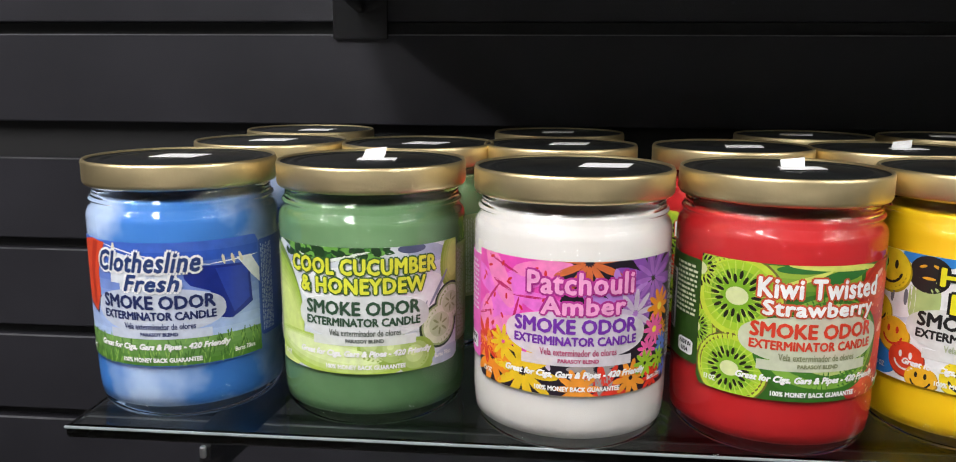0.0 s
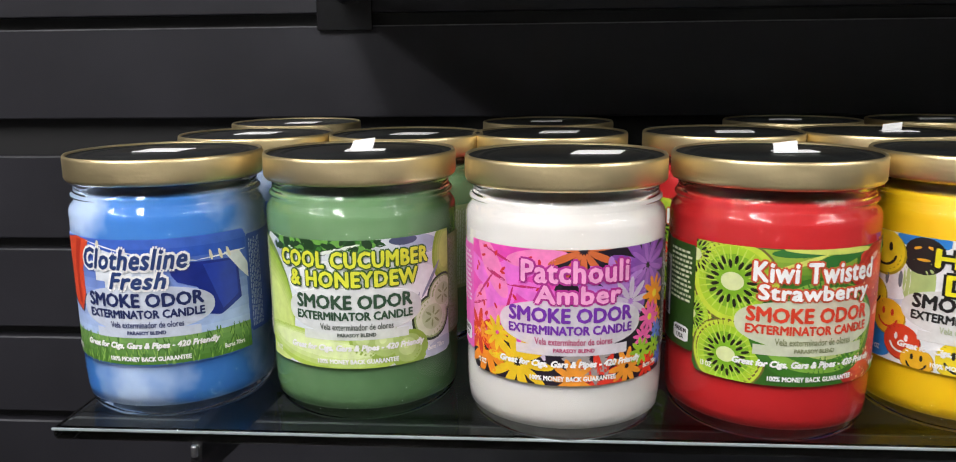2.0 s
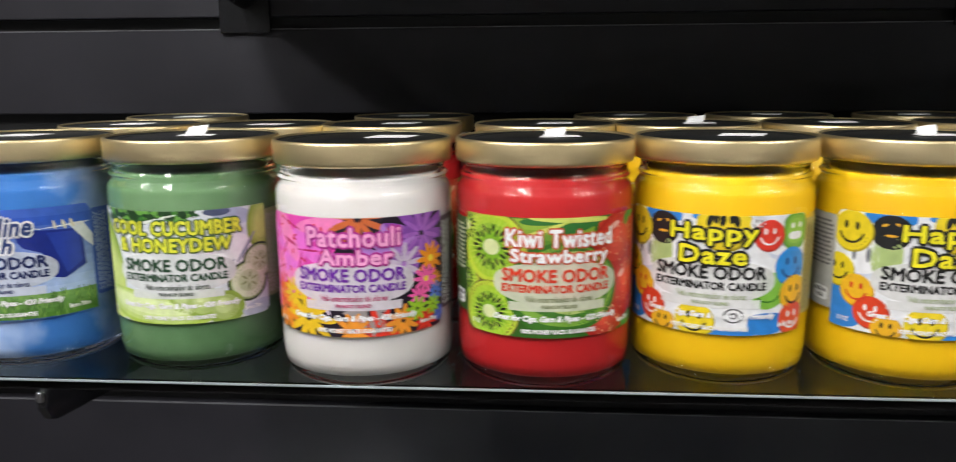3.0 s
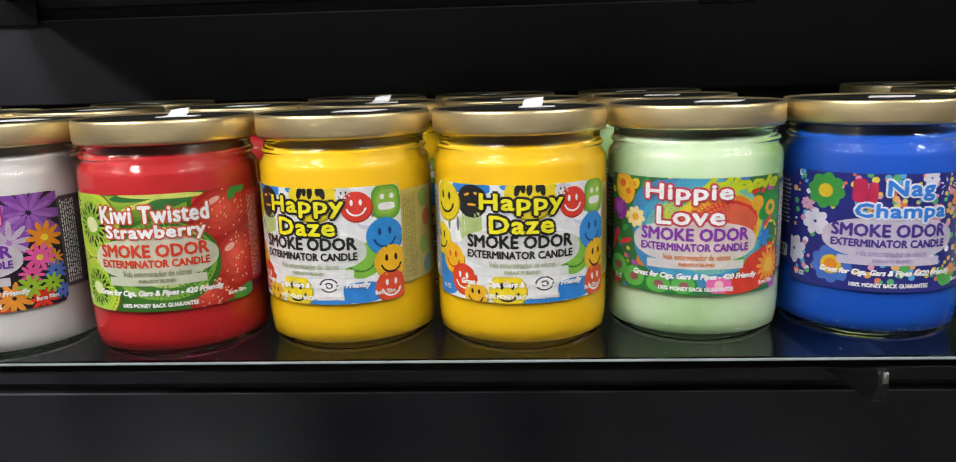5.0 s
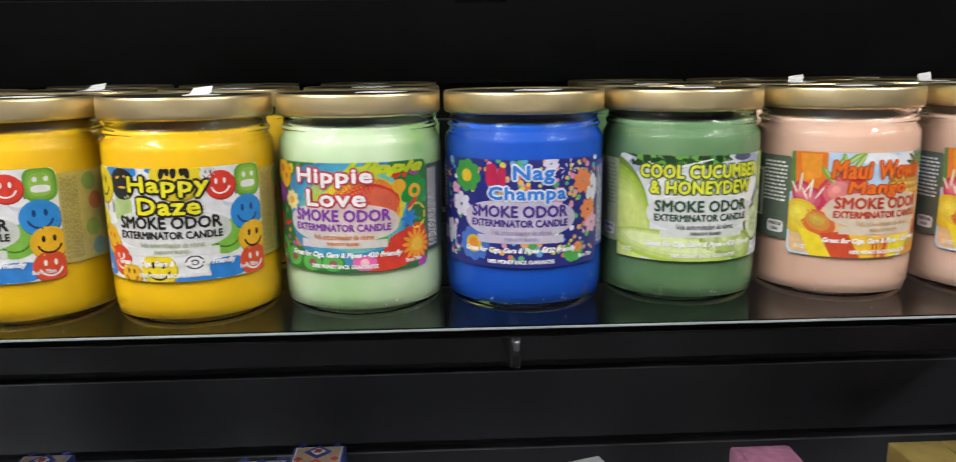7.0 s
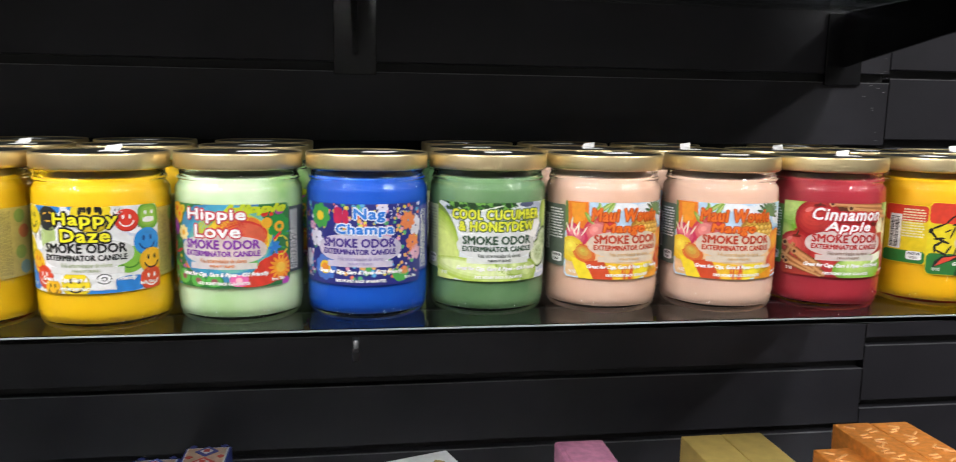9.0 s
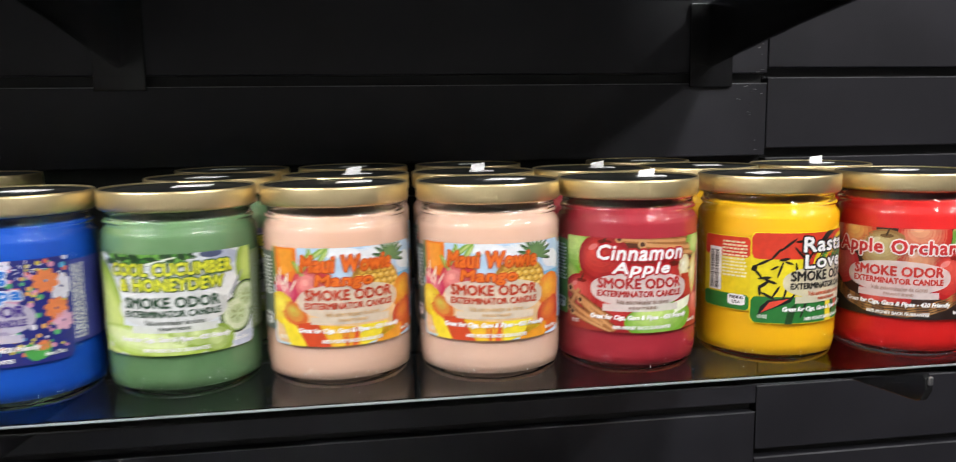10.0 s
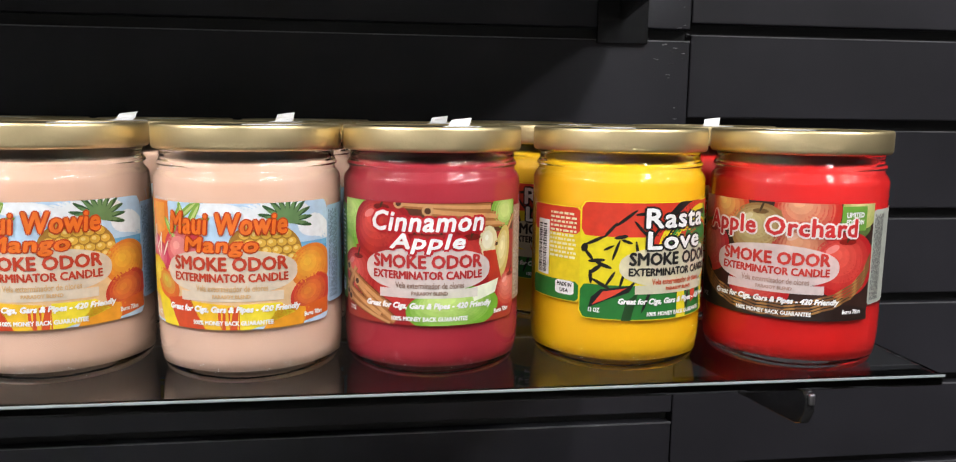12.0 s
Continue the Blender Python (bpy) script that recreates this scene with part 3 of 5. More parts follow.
def draw_patchouli(jar):
    lab = label_base(jar, (0.016, 0.010, 0.020), (0.76, 0.12, 0.50), (0.10, 0.06, 0.08), print_l=(0.84, 0.62, 0.76))
    shapes(lab, (0.78, 0.07, 0.44), [(-0.0380, 0.0620, 0.0200, 0.0250, 0, 0.7), (-0.0200, 0.0660, 0.0150, 0.0130, 20), (-0.0180, 0.0480, 0.0130, 0.0090, -30)], 0.00006)
    shapes(lab, (0.80, 0.16, 0.62), [(-0.026, 0.0590, 0.012, 0.0052, 70), (-0.036, 0.0540, 0.014, 0.0060, 40), (-0.020, 0.0695, 0.012, 0.0045, 20), (-0.040, 0.0660, 0.010, 0.0040, -30), (-0.012, 0.0600, 0.010, 0.0040, -15)], 0.00007)
    shapes(lab, (0.86, 0.22, 0.50), [(-0.032, 0.0690, 0.014, 0.0045, 120), (-0.040, 0.0470, 0.013, 0.0045, 80), (-0.013, 0.0740, 0.012, 0.0035, 8), (-0.026, 0.0500, 0.010, 0.0036, 10)], 0.00008)
    strokes(lab, (0.55, 0.02, 0.14), [(-0.030, 0.0740, 0.016, 0.0012, -20), (-0.036, 0.0600, 0.018, 0.0011, 50), (-0.024, 0.0545, 0.016, 0.0012, 75), (-0.040, 0.0520, 0.012, 0.0012, 20), (-0.018, 0.0625, 0.014, 0.0010, 0), (-0.030, 0.0655, 0.010, 0.0016, 160)], 0.00009)
    r = random.Random(8)
    strokes(lab, (0.70, 0.03, 0.04), [(r.uniform(-0.043, -0.010), r.uniform(0.048, 0.077), 0.0026, 0.0011, r.uniform(0, 180)) for _ in range(26)], 0.00010)
    blossoms(lab, (0.62, 0.14, 0.04), [(0.0040, 0.0775, 0.0140)], 0.00010, 11, 0.10)
    blossoms(lab, (0.24, 0.07, 0.40), [(0.0310, 0.0680, 0.0185)], 0.00011, 11, 0.13)
    blossoms(lab, (0.44, 0.20, 0.60), [(0.0160, 0.0600, 0.0150)], 0.00012, 11, 0.12)
    blossoms(lab, (0.36, 0.12, 0.52), [(0.0320, 0.0690, 0.0105)], 0.00013, 9, 0.10)
    blossoms(lab, (0.56, 0.46, 0.60), [(0.0230, 0.0560, 0.0100), (-0.0130, 0.0420, 0.0090)], 0.00013, 9, 0.12)
    blossoms(lab, (0.84, 0.26, 0.02), [(0.0370, 0.0565, 0.0080), (-0.0350, 0.0345, 0.0130)], 0.00014, 10, 0.15)
    blossoms(lab, (0.70, 0.04, 0.02), [(-0.0400, 0.0400, 0.0100), (0.0110, 0.0270, 0.0105), (0.0330, 0.0280, 0.0070)], 0.00014, 9, 0.14)
    blossoms(lab, (0.80, 0.52, 0.02), [(-0.0200, 0.0320, 0.0140), (-0.0290, 0.0420, 0.0075)], 0.00015, 10, 0.13)
    blossoms(lab, (0.32, 0.28, 0.27), [(0.0080, 0.0350, 0.0115)], 0.00014, 11, 0.12)
    blossoms(lab, (0.82, 0.30, 0.03), [(0.0010, 0.0270, 0.0085), (0.0220, 0.0300, 0.0080), (0.0400, 0.0460, 0.0045)], 0.00015, 10, 0.15)
    blossoms(lab, (0.82, 0.10, 0.38), [(0.0340, 0.0475, 0.0070), (0.0300, 0.0400, 0.0055)], 0.00016, 10, 0.15)
    blossoms(lab, (0.08, 0.16, 0.62), [(0.0400, 0.0400, 0.0055), (0.0420, 0.0300, 0.0045)], 0.00016, 9, 0.16)
    blossoms(lab, (0.30, 0.52, 0.03), [(0.0290, 0.0345, 0.0060), (0.0380, 0.0345, 0.0050)], 0.00017, 9, 0.16)
    shapes(lab, (0.84, 0.60, 0.05), [(0.0370, 0.0565, 0.0016, 0.0016), (0.0340, 0.0475, 0.0014, 0.0014)], 0.00018)
    standard_print(lab, (0.17, 0.03, 0.36), (0.50, 0.10, 0.20), (0.84, 0.78, 0.85))
    title(lab, [("Patchouli", 0.0015, 0.0677, 0.0400, 0.0090), ("Amber", 0.0025, 0.0588, 0.0315, 0.0074)], (0.86, 0.36, 0.62), (0.46, 0.03, 0.28), bold=0.0005, rim_w=0.0008)


def draw_kiwi(jar):
    lab = label_base(jar, (0.03, 0.12, 0.012), (0.03, 0.08, 0.012), (0.52, 0.03, 0.03), print_l=(0.66, 0.70, 0.5), print_r=(0.78, 0.45, 0.42))
    fade(lab, (0.10, 0.26, 0.02), (0.34, 0.50, 0.05), -0.028, 0.016, 0.0655, 0.0772, 0.00005, 5)
    shapes(lab, LEAF, [(-0.004, 0.0765, 0.012, 0.0020, 4), (0.008, 0.0735, 0.012, 0.0024, 12), (-0.036, 0.0500, 0.010, 0.007, 30)], 0.00007)
    shapes(lab, (0.62, 0.68, 0.14), [(0.0060, 0.0768, 0.018, 0.0014, -2), (-0.0060, 0.0720, 0.010, 0.0010, 20)], 0.00008)
    kiwi_slice(lab, -0.0450, 0.0715, 0.0120, 0.00008)
    kiwi_slice(lab, -0.0290, 0.0635, 0.0165, 0.00010)
    kiwi_slice(lab, -0.0460, 0.0470, 0.0100, 0.00009)
    kiwi_slice(lab, -0.0300, 0.0340, 0.0140, 0.00011)
    fade(lab, (0.44, 0.015, 0.010), (0.62, 0.05, 0.03), 0.0180, 0.0440, V0 + 0.001, V1 - 0.001, 0.00006, 5)
    berry(lab, 0.0320, 0.0665, 0.0170, 0.0130, 20, 0.00009, 1)
    berry(lab, 0.0370, 0.0430, 0.0130, 0.0150, -10, 0.00010, 2)
    berry(lab, 0.0230, 0.0300, 0.0110, 0.0080, 15, 0.00011, 3)
    shapes(lab, (0.05, 0.28, 0.04), [(0.0390, 0.0765, 0.0055, 0.0032, 30, 1, 0.25), (0.0410, 0.0275, 0.008, 0.0028, 14)], 0.00016)
    swirl = ((0.04, 0.16, 0.015), (0.20, 0.40, 0.05), (0.05, 0.18, 0.02), (0.42, 0.52, 0.16), (0.08, 0.22, 0.03), (0.62, 0.12, 0.07), (0.72, 0.36, 0.24), (0.55, 0.06, 0.04))
    for k, c in enumerate(swirl):
        r = 0.0255 - 0.0026 * k
        shapes(lab, c, [(0.0030 + 0.0008 * k, 0.0460 + 0.0010 * k, r, r * 0.80, 0, 1.0, 0.02)], 0.000165 + 0.000006 * k)
    standard_print(lab, (0.66, 0.05, 0.02), (0.24, 0.26, 0.14), (0.76, 0.78, 0.60))
    title(lab, [("Kiwi Twisted", 0.0015, 0.0672, 0.0465, 0.0082), ("Strawberry", 0.0015, 0.0586, 0.0425, 0.0080)], WHITE, (0.60, 0.08, 0.03), bold=0.0005, rim_w=0.0007)


def draw_daze(jar):
    lab = label_base(jar, (0.78, 0.79, 0.80), (0.42, 0.42, 0.40), (0.50, 0.42, 0.12), print_l=(0.1, 0.1, 0.1), print_r=(0.30, 0.26, 0.08))
    for k, (c, v) in enumerate((((0.10, 0.34, 0.05), 0.069), ((0.60, 0.05, 0.03), 0.059), ((0.16, 0.36, 0.05), 0.046), ((0.05, 0.30, 0.45), 0.036))):
        on_label("printed_shape", blob(bmesh.new(), 0.0600 + 0.003 * (k % 2), v, 0.0042, 0.0044), ink(*blend(c, (0.50, 0.42, 0.12), 0.35)), lab, 0.00006)
    shapes(lab, (0.03, 0.22, 0.62), [(-0.0220, 0.0760, 0.010, 0.0030, 0, 0.5), (-0.0400, 0.0335, 0.010, 0.0095, 0, 0.4), (0.0250, 0.0290, 0.0085, 0.0050, 0, 0.4), (0.0080, 0.0245, 0.012, 0.0020, 0, 0.5), (0.0010, 0.0770, 0.009, 0.0026)], 0.00007)
    shapes(lab, (0.62, 0.66, 0.76), [(-0.0310, 0.0580, 0.0080, 0.0100, 0, 0.4), (0.0300, 0.0640, 0.0060, 0.0060, 0, 0.4)], 0.00007)
    shapes(lab, (0.84, 0.85, 0.87), [(-0.0320, 0.0590, 0.0070, 0.0090, 0, 0.4), (0.0290, 0.0650, 0.0050, 0.0050, 0, 0.4)], 0.00008)
    strokes(lab, (0.16, 0.17, 0.20), [(-0.0350, 0.0590, 0.0070, 0.0018, 90), (-0.0290, 0.0590, 0.0070, 0.0018, 90), (0.0270, 0.0650, 0.0030, 0.0013, 90), (0.0310, 0.0650, 0.0030, 0.0013, 90)], 0.00009)
    shapes(lab, (0.42, 0.54, 0.20), [(-0.0220, 0.0590, 0.0060, 0.0100, 0, 0.7)], 0.00008)
    shapes(lab, (0.02, 0.02, 0.02), [(-0.0210, 0.0700, 0.0075, 0.0075, 0, 0.8), (0.0030, 0.0540, 0.012, 0.0030, 0, 0.6)], 0.00009)
    strokes(lab, (0.76, 0.40, 0.03), [(-0.0235, 0.0730, 0.0030, 0.0012, 20), (-0.0185, 0.0735, 0.0030, 0.0012, -20), (-0.0210, 0.0685, 0.0050, 0.0012, 0)], 0.00010)
    smile_disc(lab, 0.0050, 0.0735, 0.0110, YELLOW, 0.00009)
    strokes(lab, BLACK, [(-0.0005, 0.0755, 0.0060, 0.0026, 75), (0.0045, 0.0758, 0.0060, 0.0026, 85), (0.0100, 0.0755, 0.0060, 0.0026, 100)], 0.00013)
    smile_disc(lab, -0.0370, 0.0690, 0.0090, YELLOW, 0.00010)
    smile_disc(lab, -0.0420, 0.0505, 0.0075, YELLOW, 0.00010)
    smile_disc(lab, -0.0330, 0.0425, 0.0072, (0.84, 0.48, 0.02), 0.00012, (0.66, 0.03, 0.02))
    smile_disc(lab, -0.0265, 0.0335, 0.0072, (0.70, 0.06, 0.02), 0.00014, WHITE)
    smile_disc(lab, -0.0200, 0.0270, 0.0060, (0.80, 0.44, 0.02), 0.00016)
    smile_disc(lab, -0.0055, 0.0300, 0.0082, YELLOW, 0.00015)
    smile_disc(lab, 0.0190, 0.0745, 0.0036, (0.70, 0.70, 0.70), 0.00011)
    smile_disc(lab, 0.0240, 0.0690, 0.0068, (0.72, 0.05, 0.03), 0.00012, WHITE)
    smile_disc(lab, 0.0360, 0.0545, 0.0085, (0.03, 0.26, 0.66), 0.00012, (0.01, 0.05, 0.20))
    smile_disc(lab, 0.0385, 0.0420, 0.0080, (0.82, 0.46, 0.02), 0.00014)
    smile_disc(lab, 0.0380, 0.0305, 0.0075, (0.70, 0.08, 0.03), 0.00015, WHITE)
    for k in range(3):
        shapes(lab, blend((0.12, 0.34, 0.03), (0.30, 0.54, 0.08), k / 2), [(0.0375, 0.0700, 0.0070 - 0.0012 * k, 0.0085 - 0.0014 * k, 0, 0.5)], 0.00011 + 0.000008 * k)
    poly(lab, (0.12, 0.34, 0.03), [(0.0330, 0.0640), (0.0390, 0.0640), (0.0320, 0.0560)], 0.00011)
    shapes(lab, WHITE, [(0.0375, 0.0680, 0.0040, 0.0018, 0, 0.6), (0.0355, 0.0725, 0.0010, 0.0013), (0.0400, 0.0725, 0.0010, 0.0013)], 0.00014)
    shapes(lab, (0.22, 0.50, 0.06), [(0.0270, 0.0440, 0.0100, 0.0075, 35)], 0.00011)
    strokes(lab, (0.06, 0.22, 0.02), [(0.0250 + 0.006 * math.cos(a), 0.0440 + 0.005 * math.sin(a), 0.0030, 0.0010, math.degrees(a) + 90) for a in np.linspace(3.6, 6.0, 7)], 0.00012)
    strip(lab, (0.80, 0.80, 0.80), 0.0050, 0.0160, 0.0275, 0.0385, 0.00018)
    for r, c in ((0.0042, (0.05, 0.05, 0.05)), (0.0034, (0.78, 0.78, 0.78)), (0.0018, (0.05, 0.05, 0.05)), (0.0010, (0.72, 0.72, 0.72))):
        shapes(lab, c, [(0.0105, 0.0330, r, r * 0.8)], 0.00020 + (0.0042 - r) * 0.012)
    standard_print(lab, BLACK, (0.36, 0.42, 0.25), (0.86, 0.86, 0.84))
    title(lab, [("Happy", 0.001, 0.0676, 0.0360, 0.0100), ("Daze", 0.001, 0.0585, 0.0275, 0.0084)], (0.80, 0.74, 0.02), BLACK, bold=0.0006, rim_w=0.0011)


def draw_hippie(jar):
    lab = label_base(jar, (0.03, 0.16, 0.05), (0.03, 0.05, 0.03), (0.05, 0.07, 0.08))
    scatter(lab, ((0.66, 0.04, 0.03), (0.05, 0.34, 0.06), (0.74, 0.52, 0.03), (0.05, 0.20, 0.55), (0.72, 0.20, 0.03), (0.40, 0.06, 0.36)), (-0.0435, 0.0435, V0, V1), 26, 0.0010, 0.0034, 15, 0.00005)
    rng = ((0.05, 0.24, 0.45), (0.06, 0.34, 0.52), (0.16, 0.46, 0.40), (0.50, 0.58, 0.06), (0.78, 0.54, 0.03), (0.74, 0.20, 0.03), (0.62, 0.04, 0.03), (0.66, 0.12, 0.06))
    for k, c in enumerate(rng):
        r = 0.0315 - 0.0030 * k
        shapes(lab, c, [(0.001 + 0.0022 * k, 0.0540 + 0.0005 * k, r, r * 0.80, 0, 1.0, 0.05)], 0.00009 + 0.000006 * k)
    on_label("printed_line", letters("Hippie", 0.0220, 0.0742, 0.0400, 0.0078, 0.0007, 0.4), ink(0.50, 0.60, 0.02), lab, 0.00018)
    poly(lab, (0.03, 0.10, 0.02), [(-0.0445, V1), (-0.0400, V1), (-0.0330, 0.0660), (-0.0360, 0.0660)], 0.00015)
    shade_blob(lab, -0.0340, 0.0715, 0.0062, 0.0078, 25, (0.76, 0.40, 0.02), (0.84, 0.66, 0.05), 0.00016, 3)
    shapes(lab, (0.74, 0.14, 0.03), [(-0.0350, 0.0735, 0.0022, 0.0020), (-0.0315, 0.0700, 0.0016, 0.0016)], 0.00019)
    shade_blob(lab, -0.0375, 0.0610, 0.0052, 0.0055, 0, (0.26, 0.03, 0.36), (0.50, 0.12, 0.60), 0.00016, 3)
    strokes(lab, (0.02, 0.10, 0.02), [(-0.0400, 0.0540, 0.010, 0.0016, a) for a in (20, 60, 100, 140)], 0.00017)
    blossoms(lab, (0.82, 0.66, 0.30), [(-0.0270, 0.0585, 0.0052)], 0.00017, 8, 0.3)
    blossoms(lab, (0.02, 0.26, 0.05), [(0.0365, 0.0625, 0.0085)], 0.00017, 8, 0.34)
    shapes(lab, (0.80, 0.40, 0.03), [(0.0365, 0.0625, 0.0036, 0.0036), (-0.0270, 0.0585, 0.0018, 0.0018), (0.0280, 0.0655, 0.0035, 0.0035)], 0.00019)
    shapes(lab, (0.03, 0.25, 0.05), [(0.0365, 0.0625, 0.0016, 0.0016)], 0.00020)
    strokes(lab, (0.78, 0.58, 0.03), [(0.0375 + 0.005 * math.cos(a), 0.0500 + 0.006 * math.sin(a), 0.0042, 0.0014, math.degrees(a) + 90) for a in np.linspace(0, 6.28, 9)[:-1]], 0.00017)
    strokes(lab, (0.03, 0.20, 0.60), [(0.0330, 0.0490, 0.010, 0.0024, a) for a in (50, 110, 0)], 0.00018)
    strokes(lab, (0.70, 0.03, 0.05), [(0.0350, 0.0565, 0.008, 0.0018, 40), (-0.0400, 0.0470, 0.010, 0.0030, 70), (-0.0330, 0.0460, 0.009, 0.0024, 20)], 0.00018)
    shapes(lab, (0.66, 0.05, 0.03), [(0.0330, 0.0360, 0.0130, 0.0090, 10, 1, 0.1), (0.0230, 0.0290, 0.0150, 0.0045, 6)], 0.00015)
    blossoms(lab, (0.84, 0.34, 0.03), [(0.0370, 0.0355, 0.0085)], 0.00017, 14, 0.12)
    shapes(lab, (0.84, 0.50, 0.06), [(0.0370, 0.0355, 0.0034, 0.0034)], 0.00019)
    for u, v, r in ((-0.0380, 0.0330, 0.0075), (-0.0275, 0.0295, 0.0070), (-0.0150, 0.0280, 0.0065), (-0.0040, 0.0280, 0.0060)):
        shapes(lab, (0.02, 0.20, 0.03), [(u, v, r, r * 0.85)], 0.00016)
        shapes(lab, (0.10, 0.44, 0.08), [(u - 0.0004, v + 0.0006, r * 0.85, r * 0.68)], 0.00017)
        shapes(lab, (0.30, 0.10, 0.10), [(u, v + 0.0005, r * 0.35, r * 0.28)], 0.00018)
    shapes(lab, (0.80, 0.14, 0.40), [(0.0090, 0.0290, 0.0036, 0.0042, 30), (0.0125, 0.0290, 0.0036, 0.0042, -30)], 0.00018)
    shapes(lab, (0.84, 0.50, 0.55), [(0.0107, 0.0290, 0.0020, 0.0020)], 0.00019)
    poly(lab, (0.10, 0.42, 0.08), [(0.0160, 0.0400), (0.0210, 0.0430), (0.0225, 0.0385), (0.0180, 0.0360)], 0.00019)
    standard_print(lab, (0.22, 0.04, 0.36), (0.66, 0.22, 0.08), (0.84, 0.76, 0.74))
    title(lab, [("Hippie", -0.003, 0.0690, 0.0370, 0.0096), ("Love", -0.002, 0.0592, 0.0285, 0.0084)], WHITE, (0.56, 0.05, 0.08), bold=0.0006, rim_w=0.0009)


def draw_champa(jar):
    lab = label_base(jar, (0.020, 0.025, 0.20), (0.020, 0.03, 0.22), (0.05, 0.06, 0.30))
    r = random.Random(11)
    hues = ((0.75, 0.72, 0.78), (0.72, 0.16, 0.10), (0.70, 0.58, 0.08), (0.10, 0.42, 0.16), (0.10, 0.40, 0.66), (0.70, 0.30, 0.45), (0.75, 0.40, 0.12))
    for k, c in enumerate(hues):
        shapes(lab, c, [(r.uniform(-0.043, 0.043), r.uniform(0.028, 0.077), *([r.uniform(0.0006, 0.00155)] * 2)) for _ in range(44)], 0.00008 + 0.000004 * k)
    blossoms(lab, (0.66, 0.64, 0.76), [(-0.0310, 0.0540, 0.0065), (-0.0420, 0.0390, 0.0070), (0.0400, 0.0620, 0.0070), (0.015, 0.0755, 0.004)], 0.00012, 7, 0.32)
    blossoms(lab, (0.05, 0.30, 0.06), [(-0.0270, 0.0690, 0.0085)], 0.00013, 8, 0.36)
    shapes(lab, (0.70, 0.48, 0.03), [(-0.0270, 0.0690, 0.0032, 0.0032), (-0.0230, 0.0350, 0.0045, 0.0045)], 0.00015)
    blossoms(lab, (0.06, 0.16, 0.52), [(-0.0230, 0.0350, 0.0090)], 0.00013, 9, 0.34)
    shapes(lab, (0.72, 0.25, 0.03), [(-0.0230, 0.0350, 0.0028, 0.0028)], 0.00017)
    blossoms(lab, (0.74, 0.22, 0.08), [(0.0370, 0.0510, 0.0060), (0.0330, 0.0660, 0.0065), (0.0300, 0.0330, 0.003)], 0.00014, 8, 0.3)
    blossoms(lab, (0.66, 0.36, 0.52), [(0.0400, 0.0440, 0.0055), (0.0180, 0.0590, 0.0050), (-0.0360, 0.0620, 0.003)], 0.00014, 7, 0.32)
    shapes(lab, (0.08, 0.38, 0.08), [(0.0250, 0.0300, 0.0032, 0.0050, 30), (0.0300, 0.0300, 0.0030, 0.0045, -30), (0.0060, 0.0345, 0.0018, 0.0045, -20)], 0.00014)
    shapes(lab, (0.50, 0.02, 0.08), [(-0.0130, 0.0700, 0.0030, 0.0055, 0, 0.4), (-0.0080, 0.0690, 0.0020, 0.0050, 0, 0.4)], 0.00012)
    strokes(lab, (0.70, 0.68, 0.80), [(0.024 + 0.004 * math.cos(a) * (1 + k % 2), 0.0725 + 0.0035 * math.sin(a) * (1 + k % 2) * 0.6, 0.0022, 0.0006, math.degrees(a)) for k, a in enumerate(np.linspace(0, 6.2, 14))], 0.00012)
    standard_print(lab, (0.06, 0.03, 0.24), (0.35, 0.30, 0.50), (0.72, 0.66, 0.82))
    title(lab, [("Nag", 0.007, 0.0688, 0.0195, 0.0094), ("Champa", 0.004, 0.0588, 0.0370, 0.0086)], (0.03, 0.20, 0.66), (0.74, 0.78, 0.88), bold=0.0006, rim_w=0.0008)


